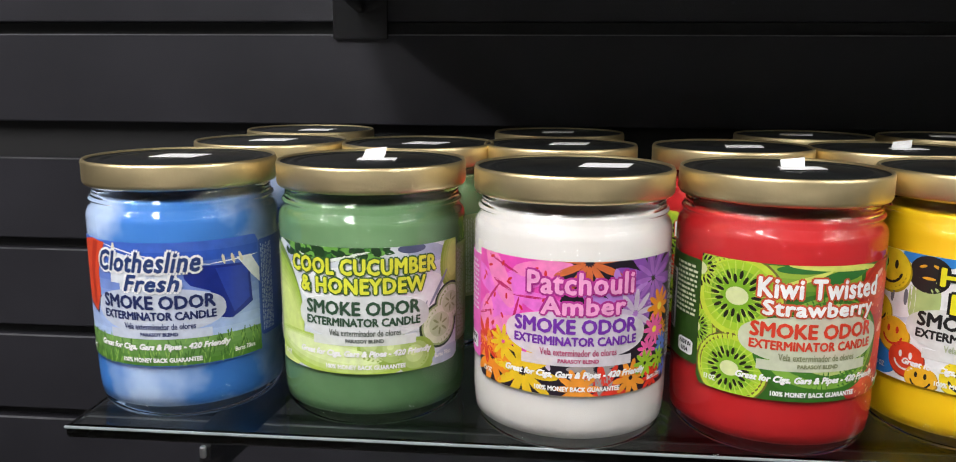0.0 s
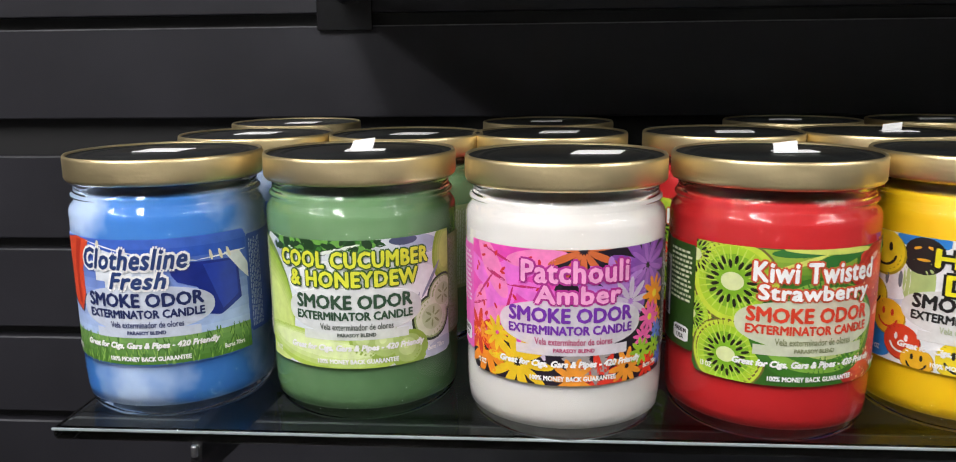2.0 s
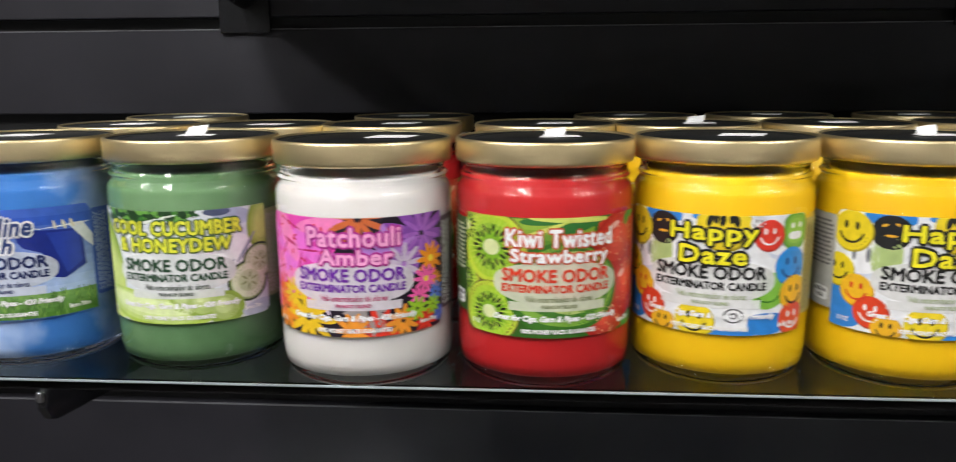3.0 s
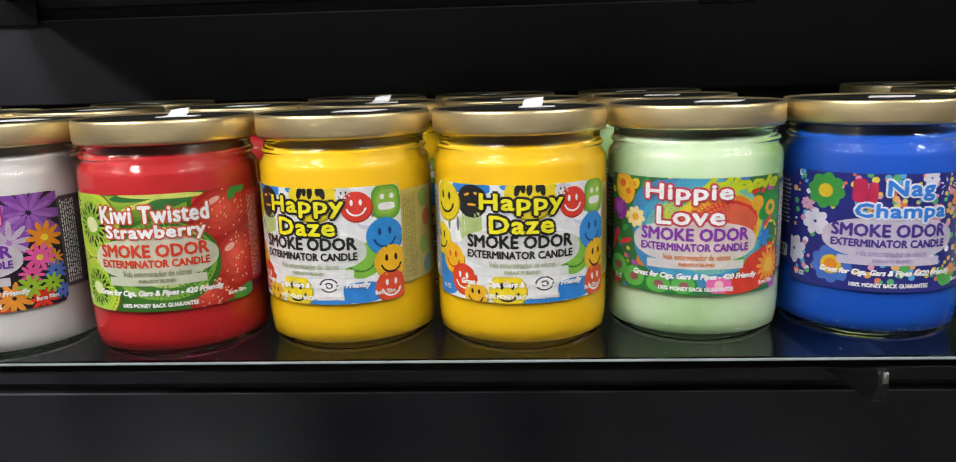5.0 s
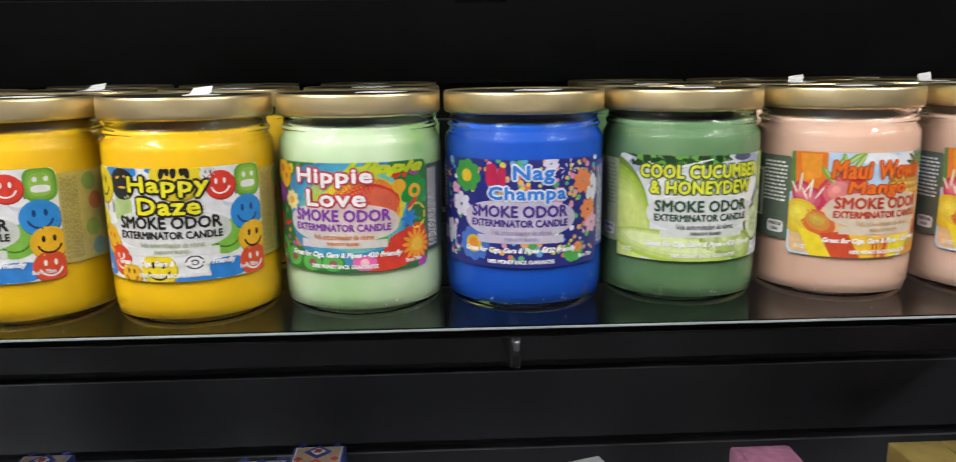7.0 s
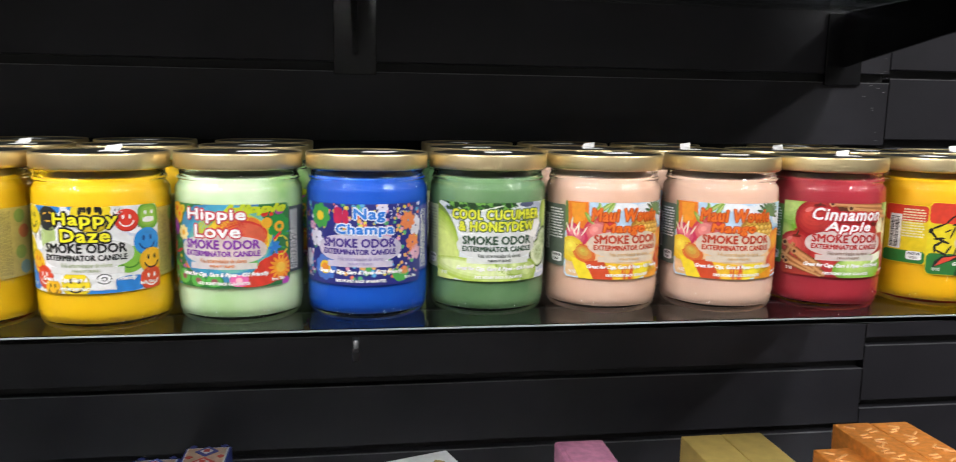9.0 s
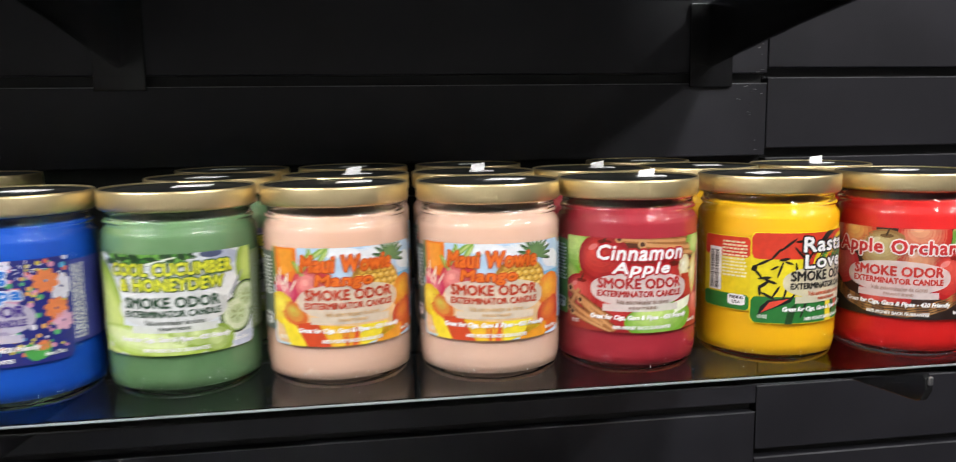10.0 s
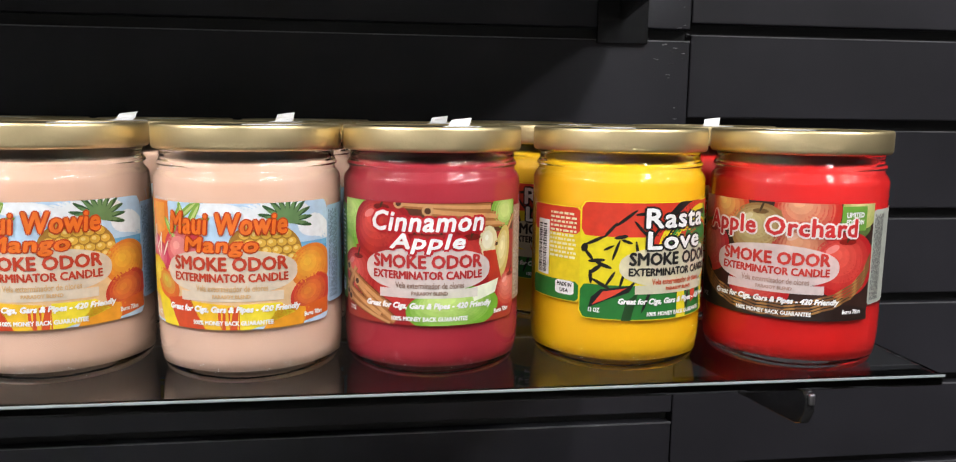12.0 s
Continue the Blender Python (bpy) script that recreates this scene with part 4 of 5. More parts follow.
def draw_mango(jar):
    lab = label_base(jar, (0.48, 0.66, 0.84), (0.10, 0.13, 0.10), (0.40, 0.56, 0.74), print_r=(0.16, 0.22, 0.30))
    shapes(lab, (0.80, 0.84, 0.88), [(0.0160, 0.0730, 0.016, 0.0050, 10, 1, 0.1), (0.0380, 0.0660, 0.010, 0.0050, -15, 1, 0.1), (-0.004, 0.0750, 0.010, 0.0030, 0, 1, 0.1)], 0.00005)
    fade(lab, (0.05, 0.26, 0.58), (0.16, 0.44, 0.70), 0.0270, 0.0440, 0.0530, 0.0600, 0.00006, 3)
    strip(lab, (0.76, 0.50, 0.26), -0.0435, 0.0300, V0 + 0.001, 0.0560, 0.00005, 0.003)
    poly(lab, (0.12, 0.20, 0.05), [(-0.0445, 0.0775), (-0.0425, 0.0775), (-0.0415, 0.0580), (-0.0445, 0.0560)], 0.00008)
    poly(lab, (0.78, 0.20, 0.02), [(-0.0425, V1), (-0.0275, V1), (-0.0270, 0.0640), (-0.0300, 0.0560), (-0.0415, 0.0580)], 0.00008)
    poly(lab, (0.84, 0.32, 0.03), [(-0.0400, V1 - 0.001), (-0.0300, V1 - 0.001), (-0.0300, 0.0650), (-0.0380, 0.0620)], 0.00009)
    for a, u, v in ((70, -0.0230, 0.0690), (100, -0.0195, 0.0710), (40, -0.0170, 0.0740), (125, -0.0260, 0.0650), (60, -0.0140, 0.0720), (20, -0.0130, 0.0690)):
        strokes(lab, (0.22, 0.40, 0.06), [(u, v, 0.014, 0.0030, a)], 0.00010)
        strokes(lab, (0.52, 0.62, 0.22), [(u + 0.0004, v, 0.011, 0.0012, a)], 0.00011)
    shade_blob(lab, -0.0200, 0.0575, 0.0110, 0.0100, 20, (0.60, 0.05, 0.08), (0.84, 0.34, 0.30), 0.00010, 4)
    for u, v in ((-0.0380, 0.0560), (-0.0330, 0.0530)):
        shade_blob(lab, u, v, 0.0052, 0.0066, 15, (0.56, 0.03, 0.10), (0.82, 0.24, 0.30), 0.00011, 4)
        strokes(lab, (0.84, 0.80, 0.66), [(u - 0.001, v + 0.006, 0.010, 0.0012, 85), (u + 0.003, v + 0.004, 0.008, 0.0010, 60), (u - 0.004, v + 0.003, 0.007, 0.0010, 115)], 0.00015)
    shapes(lab, (0.40, 0.20, 0.03), [(0.0150, 0.0575, 0.0150, 0.0120, -10)], 0.00009)
    for j in range(-3, 4):
        for i in range(-3, 4):
            u, v = 0.0150 + 0.0042 * i + 0.0021 * (j % 2), 0.0575 + 0.0034 * j
            if ((u - 0.015) / 0.0145) ** 2 + ((v - 0.0575) / 0.0115) ** 2 < 1.0:
                shapes(lab, (0.72, 0.42, 0.06), [(u, v, 0.0020, 0.0017)], 0.00011)
                shapes(lab, (0.84, 0.62, 0.20), [(u - 0.0004, v + 0.0004, 0.0009, 0.0008)], 0.000118)
    for c, k, s in (((0.03, 0.09, 0.03), 0, 1.0), ((0.14, 0.26, 0.10), 1, 0.8)):
        strokes(lab, c, [(0.0235 + 0.0055 * s * math.cos(math.radians(a)), 0.0700 + 0.0052 * s * math.sin(math.radians(a)), 0.0130 * s, 0.0022 * s, a + 8 * k) for a in (-15, 5, 25, 45, 65, 85, 105, 125, 145, 165, 190)], 0.00013 + 0.00001 * k)
    shade_blob(lab, -0.0390, 0.0440, 0.0095, 0.0090, -20, (0.74, 0.50, 0.03), (0.86, 0.74, 0.10), 0.00013, 4)
    shade_blob(lab, -0.0300, 0.0415, 0.0085, 0.0060, -30, (0.66, 0.14, 0.03), (0.60, 0.50, 0.08), 0.00014, 4)
    shade_blob(lab, 0.0350, 0.0490, 0.0110, 0.0100, 10, (0.74, 0.22, 0.03), (0.86, 0.46, 0.05), 0.00012, 5)
    shade_blob(lab, 0.0350, 0.0370, 0.0110, 0.0085, 20, (0.58, 0.05, 0.03), (0.78, 0.24, 0.04), 0.00013, 5)
    for pts, c in ((((-0.0400, 0.0390), (-0.0290, 0.0350), (-0.0230, V0), (-0.0330, V0)), (0.84, 0.66, 0.03)), (((-0.0290, 0.0360), (-0.0170, 0.0380), (-0.0100, V0), (-0.0230, V0)), (0.62, 0.07, 0.02)),
                   (((-0.0170, 0.0360), (0.0020, 0.0345), (0.0000, V0), (-0.0100, V0)), (0.82, 0.50, 0.03)), (((-0.0060, 0.0330), (0.0040, 0.0340), (0.0040, V0), (-0.0030, V0)), (0.64, 0.08, 0.02)),
                   (((0.0040, 0.0350), (0.0200, 0.0350), (0.0260, 0.0300), (0.0080, V0), (0.0030, V0)), (0.84, 0.68, 0.04)), (((0.0200, 0.0340), (0.0330, 0.0310), (0.0300, V0), (0.0130, V0)), (0.78, 0.32, 0.02)),
                   (((0.0310, 0.0320), (0.0440, 0.0340), (0.0440, 0.0270), (0.0300, V0 + 0.001)), (0.66, 0.12, 0.02))):
        poly(lab, c, pts, 0.00016)
    standard_print(lab, (0.50, 0.05, 0.02), (0.62, 0.40, 0.20), (0.84, 0.74, 0.60))
    title(lab, [("Maui Wowie", -0.001, 0.0676, 0.0490, 0.0094), ("Mango", -0.003, 0.0578, 0.0300, 0.0084)], (0.80, 0.17, 0.02), (0.52, 0.05, 0.01), bold=0.0004, shear=0.12, rim_w=0.0005)


def draw_cinnamon(jar):
    lab = label_base(jar, (0.34, 0.03, 0.02), (0.10, 0.22, 0.04), (0.40, 0.26, 0.16), print_r=(0.70, 0.60, 0.5))
    for k in range(5):
        shapes(lab, blend((0.18, 0.42, 0.03), (0.56, 0.74, 0.22), k / 4), [(-0.0380 - 0.001 * k, 0.0690 + 0.001 * k, 0.0150 - 0.002 * k, 0.0120 - 0.002 * k)], 0.00006 + 0.000008 * k)
        shapes(lab, blend((0.16, 0.36, 0.03), (0.50, 0.66, 0.16), k / 4), [(-0.0430, 0.0510 + 0.001 * k, 0.0090 - 0.0014 * k, 0.0120 - 0.002 * k)], 0.00006 + 0.000008 * k)
        shapes(lab, blend((0.18, 0.40, 0.04), (0.56, 0.72, 0.24), k / 4), [(0.0370, 0.0730, 0.0090 - 0.0014 * k, 0.0080 - 0.0012 * k)], 0.00010 + 0.000008 * k)
    strip(lab, (0.10, 0.03, 0.012), -0.0100, 0.0440, 0.0640, V1 - 0.0006, 0.00006)
    apple(lab, -0.0205, 0.0655, 0.0150, (0.30, 0.008, 0.012), (0.70, 0.07, 0.05), 0.00011)
    apple(lab, -0.0340, 0.0440, 0.0125, (0.36, 0.010, 0.015), (0.76, 0.12, 0.10), 0.00012)
    apple(lab, -0.0120, 0.0380, 0.0150, (0.32, 0.008, 0.012), (0.66, 0.06, 0.05), 0.00011)
    apple(lab, 0.0180, 0.0520, 0.0160, (0.30, 0.008, 0.012), (0.60, 0.05, 0.04), 0.00011)
    for u, v, ln, w, tilt in ((0.0080, 0.0762, 0.040, 0.0044, -3), (0.0170, 0.0725, 0.034, 0.0048, -6), (0.0240, 0.0685, 0.026, 0.0044, -4), (0.0400, 0.0650, 0.014, 0.0032, 50), (0.0360, 0.0610, 0.010, 0.0030, 30)):
        roll(lab, u, v, ln, w, tilt, 0.00010)
    shade_blob(lab, 0.0355, 0.0545, 0.0050, 0.0120, -10, (0.56, 0.42, 0.12), (0.84, 0.76, 0.44), 0.00013, 4)
    shade_blob(lab, 0.0270, 0.0600, 0.0050, 0.0070, 0, (0.70, 0.62, 0.36), (0.85, 0.84, 0.70), 0.00013, 3)
    poly(lab, (0.46, 0.03, 0.015), [(0.0240, 0.0560), (0.0310, 0.0560), (0.0350, 0.0420), (0.0280, 0.0400)], 0.00015)
    apple(lab, 0.0410, 0.0370, 0.0100, (0.44, 0.02, 0.02), (0.80, 0.24, 0.18), 0.00013)
    for k in range(6):
        shapes(lab, blend((0.16, 0.38, 0.03), (0.56, 0.74, 0.22), k / 5), [(0.0120 - 0.0012 * k, 0.0310 + 0.0009 * k, 0.0210 - 0.003 * k, 0.0100 - 0.0014 * k, 4)], 0.00014 + 0.000008 * k)
    poly(lab, (0.80, 0.84, 0.66), [(0.0180, 0.0400), (0.0330, 0.0430), (0.0310, 0.0370), (0.0200, 0.0340)], 0.00019)
    for u, v, ln, w, tilt in ((-0.0290, 0.0390, 0.030, 0.0048, -30), (-0.0330, 0.0335, 0.028, 0.0048, -24), (-0.0240, 0.0330, 0.026, 0.0044, -36), (-0.0280, 0.0285, 0.026, 0.0044, -20), (-0.0390, 0.0410, 0.014, 0.0044, 60)):
        roll(lab, u, v, ln, w, tilt, 0.00015)
    standard_print(lab, (0.46, 0.03, 0.03), (0.30, 0.20, 0.16), (0.84, 0.76, 0.72))
    title(lab, [("Cinnamon", 0.0, 0.0682, 0.0480, 0.0092), ("Apple", 0.000, 0.0586, 0.0315, 0.0090)], WHITE, (0.50, 0.012, 0.02), bold=0.0006, shear=0.2, rim_w=0.0010)


def draw_rasta(jar):
    lab = label_base(jar, (0.76, 0.64, 0.015), (0.74, 0.57, 0.015), (0.70, 0.5, 0.02), print_l=(0.80, 0.76, 0.50))
    for u0, u1, a, b in ((-MU, MU, V0, V1), (-0.075, -MU, 0.0305, 0.0745), (MU, 0.075, 0.0305, 0.0745)):
        c = 0.003 if u0 == -MU else 0.0015
        strip(lab, (0.66, 0.045, 0.02), u0 + 0.0004, u1 - 0.0004, 0.0620, b - 0.0004, 0.00006, c)
        strip(lab, (0.02, 0.17, 0.03), u0 + 0.0004, u1 - 0.0004, a + 0.0004, 0.0400, 0.00006, c)
    # the mane behind the name: bands of red, gold and green with black outlines
    for k, c in enumerate((BLACK, (0.62, 0.04, 0.02), (0.80, 0.62, 0.02), BLACK, (0.05, 0.30, 0.05), (0.80, 0.62, 0.02), (0.62, 0.05, 0.02), (0.03, 0.20, 0.04))):
        r = 0.0265 - 0.0021 * k
        shapes(lab, c, [(0.0100 + 0.0007 * k, 0.0560 + 0.0003 * k, r, r * 0.80, 0, 1.0, 0.07)], 0.00008 + 0.000007 * k)
    for k in range(9):
        a = math.radians(-150 + 26 * k)
        strokes(lab, (BLACK, (0.80, 0.62, 0.02), (0.04, 0.24, 0.04))[k % 3], [(0.0100 + 0.022 * math.cos(a), 0.0560 + 0.017 * math.sin(a), 0.012, 0.0024, math.degrees(a) + 60)], 0.00014 + 0.000004 * k)
    # brow, muzzle, mouth and beard
    face = [(-0.0250, 0.0705, 0.0120, 0.0015, 40), (-0.0170, 0.0725, 0.0090, 0.0016, 5), (-0.0315, 0.0650, 0.0090, 0.0014, 52), (-0.0380, 0.0600, 0.0090, 0.0016, 28), (-0.0425, 0.0565, 0.0042, 0.0030, 70),
            (-0.0405, 0.0535, 0.0060, 0.0017, -50), (-0.0370, 0.0510, 0.0075, 0.0018, 8), (-0.0340, 0.0490, 0.0075, 0.0018, -20), (-0.0375, 0.0470, 0.0065, 0.0020, 40), (-0.0395, 0.0435, 0.0065, 0.0017, 95),
            (-0.0350, 0.0405, 0.0090, 0.0017, -28), (-0.0310, 0.0430, 0.0080, 0.0014, 60), (-0.0290, 0.0560, 0.0100, 0.0013, 72), (-0.0270, 0.0620, 0.0060, 0.0018, 12), (-0.0245, 0.0600, 0.0050, 0.0014, -20),
            (-0.0220, 0.0480, 0.0120, 0.0014, 110), (-0.0260, 0.0430, 0.0090, 0.0013, 75), (-0.0200, 0.0560, 0.0090, 0.0013, 100), (-0.0190, 0.0660, 0.0090, 0.0014, 130), (-0.0320, 0.0570, 0.0050, 0.0012, 30)]
    strokes(lab, (0.012, 0.010, 0.008), face, 0.00018, "lion_outline")
    for pts, c in ((((-0.0350, 0.0380), (-0.0230, 0.0400), (-0.0190, 0.0440), (-0.0230, 0.0370), (-0.0330, 0.0330), (-0.0400, 0.0290), (-0.0390, 0.0340)), BLACK),
                   (((-0.0340, 0.0370), (-0.0240, 0.0390), (-0.0300, 0.0350), (-0.0385, 0.0305)), (0.66, 0.06, 0.03)),
                   (((-0.0240, 0.0330), (-0.0190, 0.0370), (-0.0220, V0), (-0.0260, V0)), (0.01, 0.05, 0.01)),
                   (((0.0000, 0.0420), (0.0040, 0.0420), (0.0060, V0), (0.0000, V0)), (0.78, 0.62, 0.02)),
                   (((0.0080, 0.0430), (0.0120, 0.0430), (0.0140, 0.0320), (0.0100, 0.0300)), (0.64, 0.05, 0.02)),
                   (((0.0180, 0.0430), (0.0220, 0.0430), (0.0260, V0), (0.0210, V0)), (0.78, 0.62, 0.02)),
                   (((0.0270, 0.0440), (0.0330, 0.0430), (0.0320, 0.0300), (0.0280, 0.0320)), (0.64, 0.05, 0.02))):
        poly(lab, c, pts, 0.00017 if c == BLACK else 0.000178)
    strokes(lab, (0.012, 0.010, 0.008), [(-0.0150, 0.0340, 0.014, 0.0014, 70), (0.0070, 0.0340, 0.013, 0.0013, 85), (0.0160, 0.0350, 0.013, 0.0013, 95), (0.0240, 0.0330, 0.012, 0.0012, 80), (0.0350, 0.0360, 0.012, 0.0013, 100)], 0.00018)
    standard_print(lab, BLACK, (0.55, 0.08, 0.03), (0.80, 0.74, 0.56))
    title(lab, [("Rasta", -0.0005, 0.0690, 0.0330, 0.0092), ("Love", -0.001, 0.0590, 0.0300, 0.0084)], WHITE, BLACK, bold=0.0006, rim_w=0.0009)


def draw_orchard(jar):
    lab = label_base(jar, (0.035, 0.014, 0.010), (0.16, 0.10, 0.08), (0.46, 0.48, 0.42), print_r=(0.14, 0.14, 0.14))
    shapes(lab, (0.10, 0.16, 0.04), [(0.0300, 0.0640, 0.012, 0.0070, 20, 1, 0.1), (-0.0340, 0.0690, 0.010, 0.006)], 0.00006)
    apple(lab, -0.0400, 0.0740, 0.0085, (0.46, 0.12, 0.10), (0.72, 0.46, 0.34), 0.00008)
    apple(lab, -0.0230, 0.0730, 0.0115, (0.55, 0.05, 0.02), (0.80, 0.54, 0.16), 0.00009)
    apple(lab, 0.0130, 0.0740, 0.0140, (0.54, 0.03, 0.02), (0.80, 0.40, 0.22), 0.00009)
    apple(lab, 0.0370, 0.0755, 0.0100, (0.40, 0.42, 0.12), (0.74, 0.66, 0.30), 0.00008)
    apple(lab, -0.0070, 0.0640, 0.0135, (0.30, 0.16, 0.05), (0.62, 0.52, 0.24), 0.00010)
    apple(lab, 0.0130, 0.0560, 0.0140, (0.36, 0.03, 0.02), (0.66, 0.30, 0.16), 0.00011)
    apple(lab, -0.0340, 0.0530, 0.0130, (0.44, 0.02, 0.03), (0.70, 0.20, 0.18), 0.00011)
    apple(lab, 0.0300, 0.0500, 0.0160, (0.46, 0.012, 0.015), (0.76, 0.10, 0.07), 0.00012)
    apple(lab, -0.0060, 0.0390, 0.0140, (0.46, 0.012, 0.015), (0.74, 0.14, 0.10), 0.00012)
    shapes(lab, (0.020, 0.010, 0.008), [(0.0, 0.0250, 0.0445, 0.0080, 0, 0.6), (-0.0400, 0.0370, 0.0080, 0.0100)], 0.00017)
    ring = [(0.0430 * math.cos(a), 0.0560 + 0.0245 * math.sin(a) - 0.0015 * k, 0.0075, 0.0010, math.degrees(math.atan2(0.0245 * math.cos(a), -0.043 * math.sin(a))) + 6 * (-1) ** i) for k in range(5) for i, a in enumerate(np.linspace(3.3, 6.1, 22))]
    strokes(lab, (0.40, 0.20, 0.06), ring[::2], 0.00018)
    strokes(lab, (0.20, 0.09, 0.03), ring[1::2], 0.000186)
    strip(lab, (0.16, 0.36, 0.05), 0.0270, 0.0395, 0.0655, 0.0765, 0.00019)
    on_label("printed_line", letters("LIMITED", 0.0333, 0.0727, 0.0088, 0.0023, 0.0001), ink(*WHITE), lab, 0.00036)
    on_label("printed_line", letters("EDITION", 0.0333, 0.0695, 0.0088, 0.0023, 0.0001), ink(*WHITE), lab, 0.00036)
    standard_print(lab, (0.56, 0.04, 0.03), (0.40, 0.26, 0.22), (0.84, 0.70, 0.68))
    title(lab, [("Apple Orchard", 0.0, 0.0640, 0.0690, 0.0112)], (0.58, 0.03, 0.03), (0.84, 0.78, 0.74), bold=0.0006, rim_w=0.0008)


DRAW = {"linen": draw_linen, "cucumber": draw_cucumber, "patchouli": draw_patchouli, "kiwi": draw_kiwi, "daze": draw_daze, "hippie": draw_hippie,
        "champa": draw_champa, "mango": draw_mango, "cinnamon": draw_cinnamon, "rasta": draw_rasta, "orchard": draw_orchard}
BACK_LABEL = {
    "linen": ((0.05, 0.12, 0.45), (0.05, 0.1, 0.4)), "cucumber": ((0.42, 0.55, 0.12), (0.3, 0.4, 0.12)), "patchouli": ((0.75, 0.10, 0.45), (0.65, 0.12, 0.45)),
    "kiwi": ((0.20, 0.42, 0.03), (0.05, 0.14, 0.02)), "daze": ((0.75, 0.72, 0.65), (0.4, 0.36, 0.2)), "hippie": ((0.07, 0.22, 0.06), (0.04, 0.06, 0.03)),
    "champa": ((0.025, 0.03, 0.22), (0.03, 0.04, 0.25)), "mango": ((0.70, 0.32, 0.06), (0.2, 0.2, 0.15)), "cinnamon": ((0.42, 0.03, 0.03), (0.3, 0.25, 0.1)),
    "rasta": ((0.5, 0.1, 0.02), (0.7, 0.55, 0.02)), "orchard": ((0.12, 0.03, 0.02), (0.4, 0.36, 0.3)),
}


# ---- structure ----
def slats(name, x0, x1, tops, pitch_gap, label):
    """A slatwall sheet: boards with dark slots between them, from (foot, head) heights."""
    wall = new(name)
    tagged(wall, label, "wall", kind="structure")
    part("backing", block(x0, x1, WALL + 0.012, WALL + 0.02, 0.0, 2.6), SLOT, wall)
    for z0, z1 in tops:
        part("slat", block(x0, x1, WALL, WALL + 0.0125, z0, z1, 0.0011), SLAT, wall)
        # the highlight on the slat's upper bevel, put into a paler strip
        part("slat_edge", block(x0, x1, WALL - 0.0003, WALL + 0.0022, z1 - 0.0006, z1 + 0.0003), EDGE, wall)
    return wall


GAP = 0.0095
low = [1.3280 - 0.0762 * k for k in range(18)]
high = [1.4263 + 0.0762 * k for k in range(16)]
main = [(t - 0.0762 + GAP, t) for t in low if t > 0.08] + [(1.3580, high[0])] + [(a + GAP, a + 0.0762) for a in high]
back = slats("wall_back", -2.0, 1.0118, main, GAP, "black laminate slatwall panel with horizontal grooves")
edge = [1.4314 + 0.0762 * k for k in range(-18, 16)]
slats("wall_back_side", 1.0126, 3.4, [(t - 0.0762 + GAP, t) for t in edge if t > 0.08], GAP, "black laminate slatwall panel with scuffed joint")

# chipped laminate along the joint of the two sheets
chips = random.Random(17)
for k in range(26):
    cx, cz = 1.0105 - abs(chips.gauss(0, 0.016)), chips.uniform(1.362, 1.50)
    cw, ch = chips.uniform(0.0012, 0.0042), chips.uniform(0.0004, 0.0010)
    bm = block(cx - cw, cx, WALL - 0.0005, WALL + 0.001, cz, cz + ch, 0.0002)
    bmesh.ops.rotate(bm, cent=(cx, WALL, cz), matrix=Matrix.Rotation(chips.uniform(-0.35, 0.35), 3, "Y"), verts=bm.verts)
    part("chip", bm, EDGE if k % 3 else SLOT, back)

floor = tagged(part("floor", block(-2.6, 4.0, -4.0, 0.7, -0.05, 0.0), FLOOR_M, None), "worn grey vinyl shop floor", "floor", kind="structure")
ceiling = tagged(part("ceiling", block(-2.6, 4.0, -4.0, 0.7, 2.75, 2.8), CEIL_M, None), "pale suspended shop ceiling", "ceiling", kind="structure")
tagged(part("wall_front", block(-2.6, 4.0, -4.1, -4.0, 0, 2.75), PLASTER, None), "plain painted shop wall", "wall", kind="structure")
tagged(part("wall_west", block(-2.7, -2.6, -4.0, 0.7, 0, 2.75), PLASTER, None), "plain painted shop wall", "wall", kind="structure")
tagged(part("wall_east", block(4.0, 4.1, -4.0, 0.7, 0, 2.75), PLASTER, None), "plain painted shop wall", "wall", kind="structure")


def glass_shelf(z, label, thick=0.006):
    shelf = tagged(new("glass_shelf"), label, "shelf")
    shelf.location = (0.4065, (FRONT + WALL) / 2, z)
    half, deep = 0.6095, (WALL - FRONT) / 2
    ob = part("pane", block(-half, half, -deep, deep - 0.004, -thick, 0, 0.0016), SHEET, shelf)
    ob.visible_shadow = False
    # opaque pale strip in place of the bright reflection on the polished edge
    part("front_edge", block(-half, half, -deep - 0.0004, -deep + 0.0005, -0.0014, -0.0003, 0.0002), RIM, shelf, "polished front edge with its shine painted as a pale strip")
    return shelf


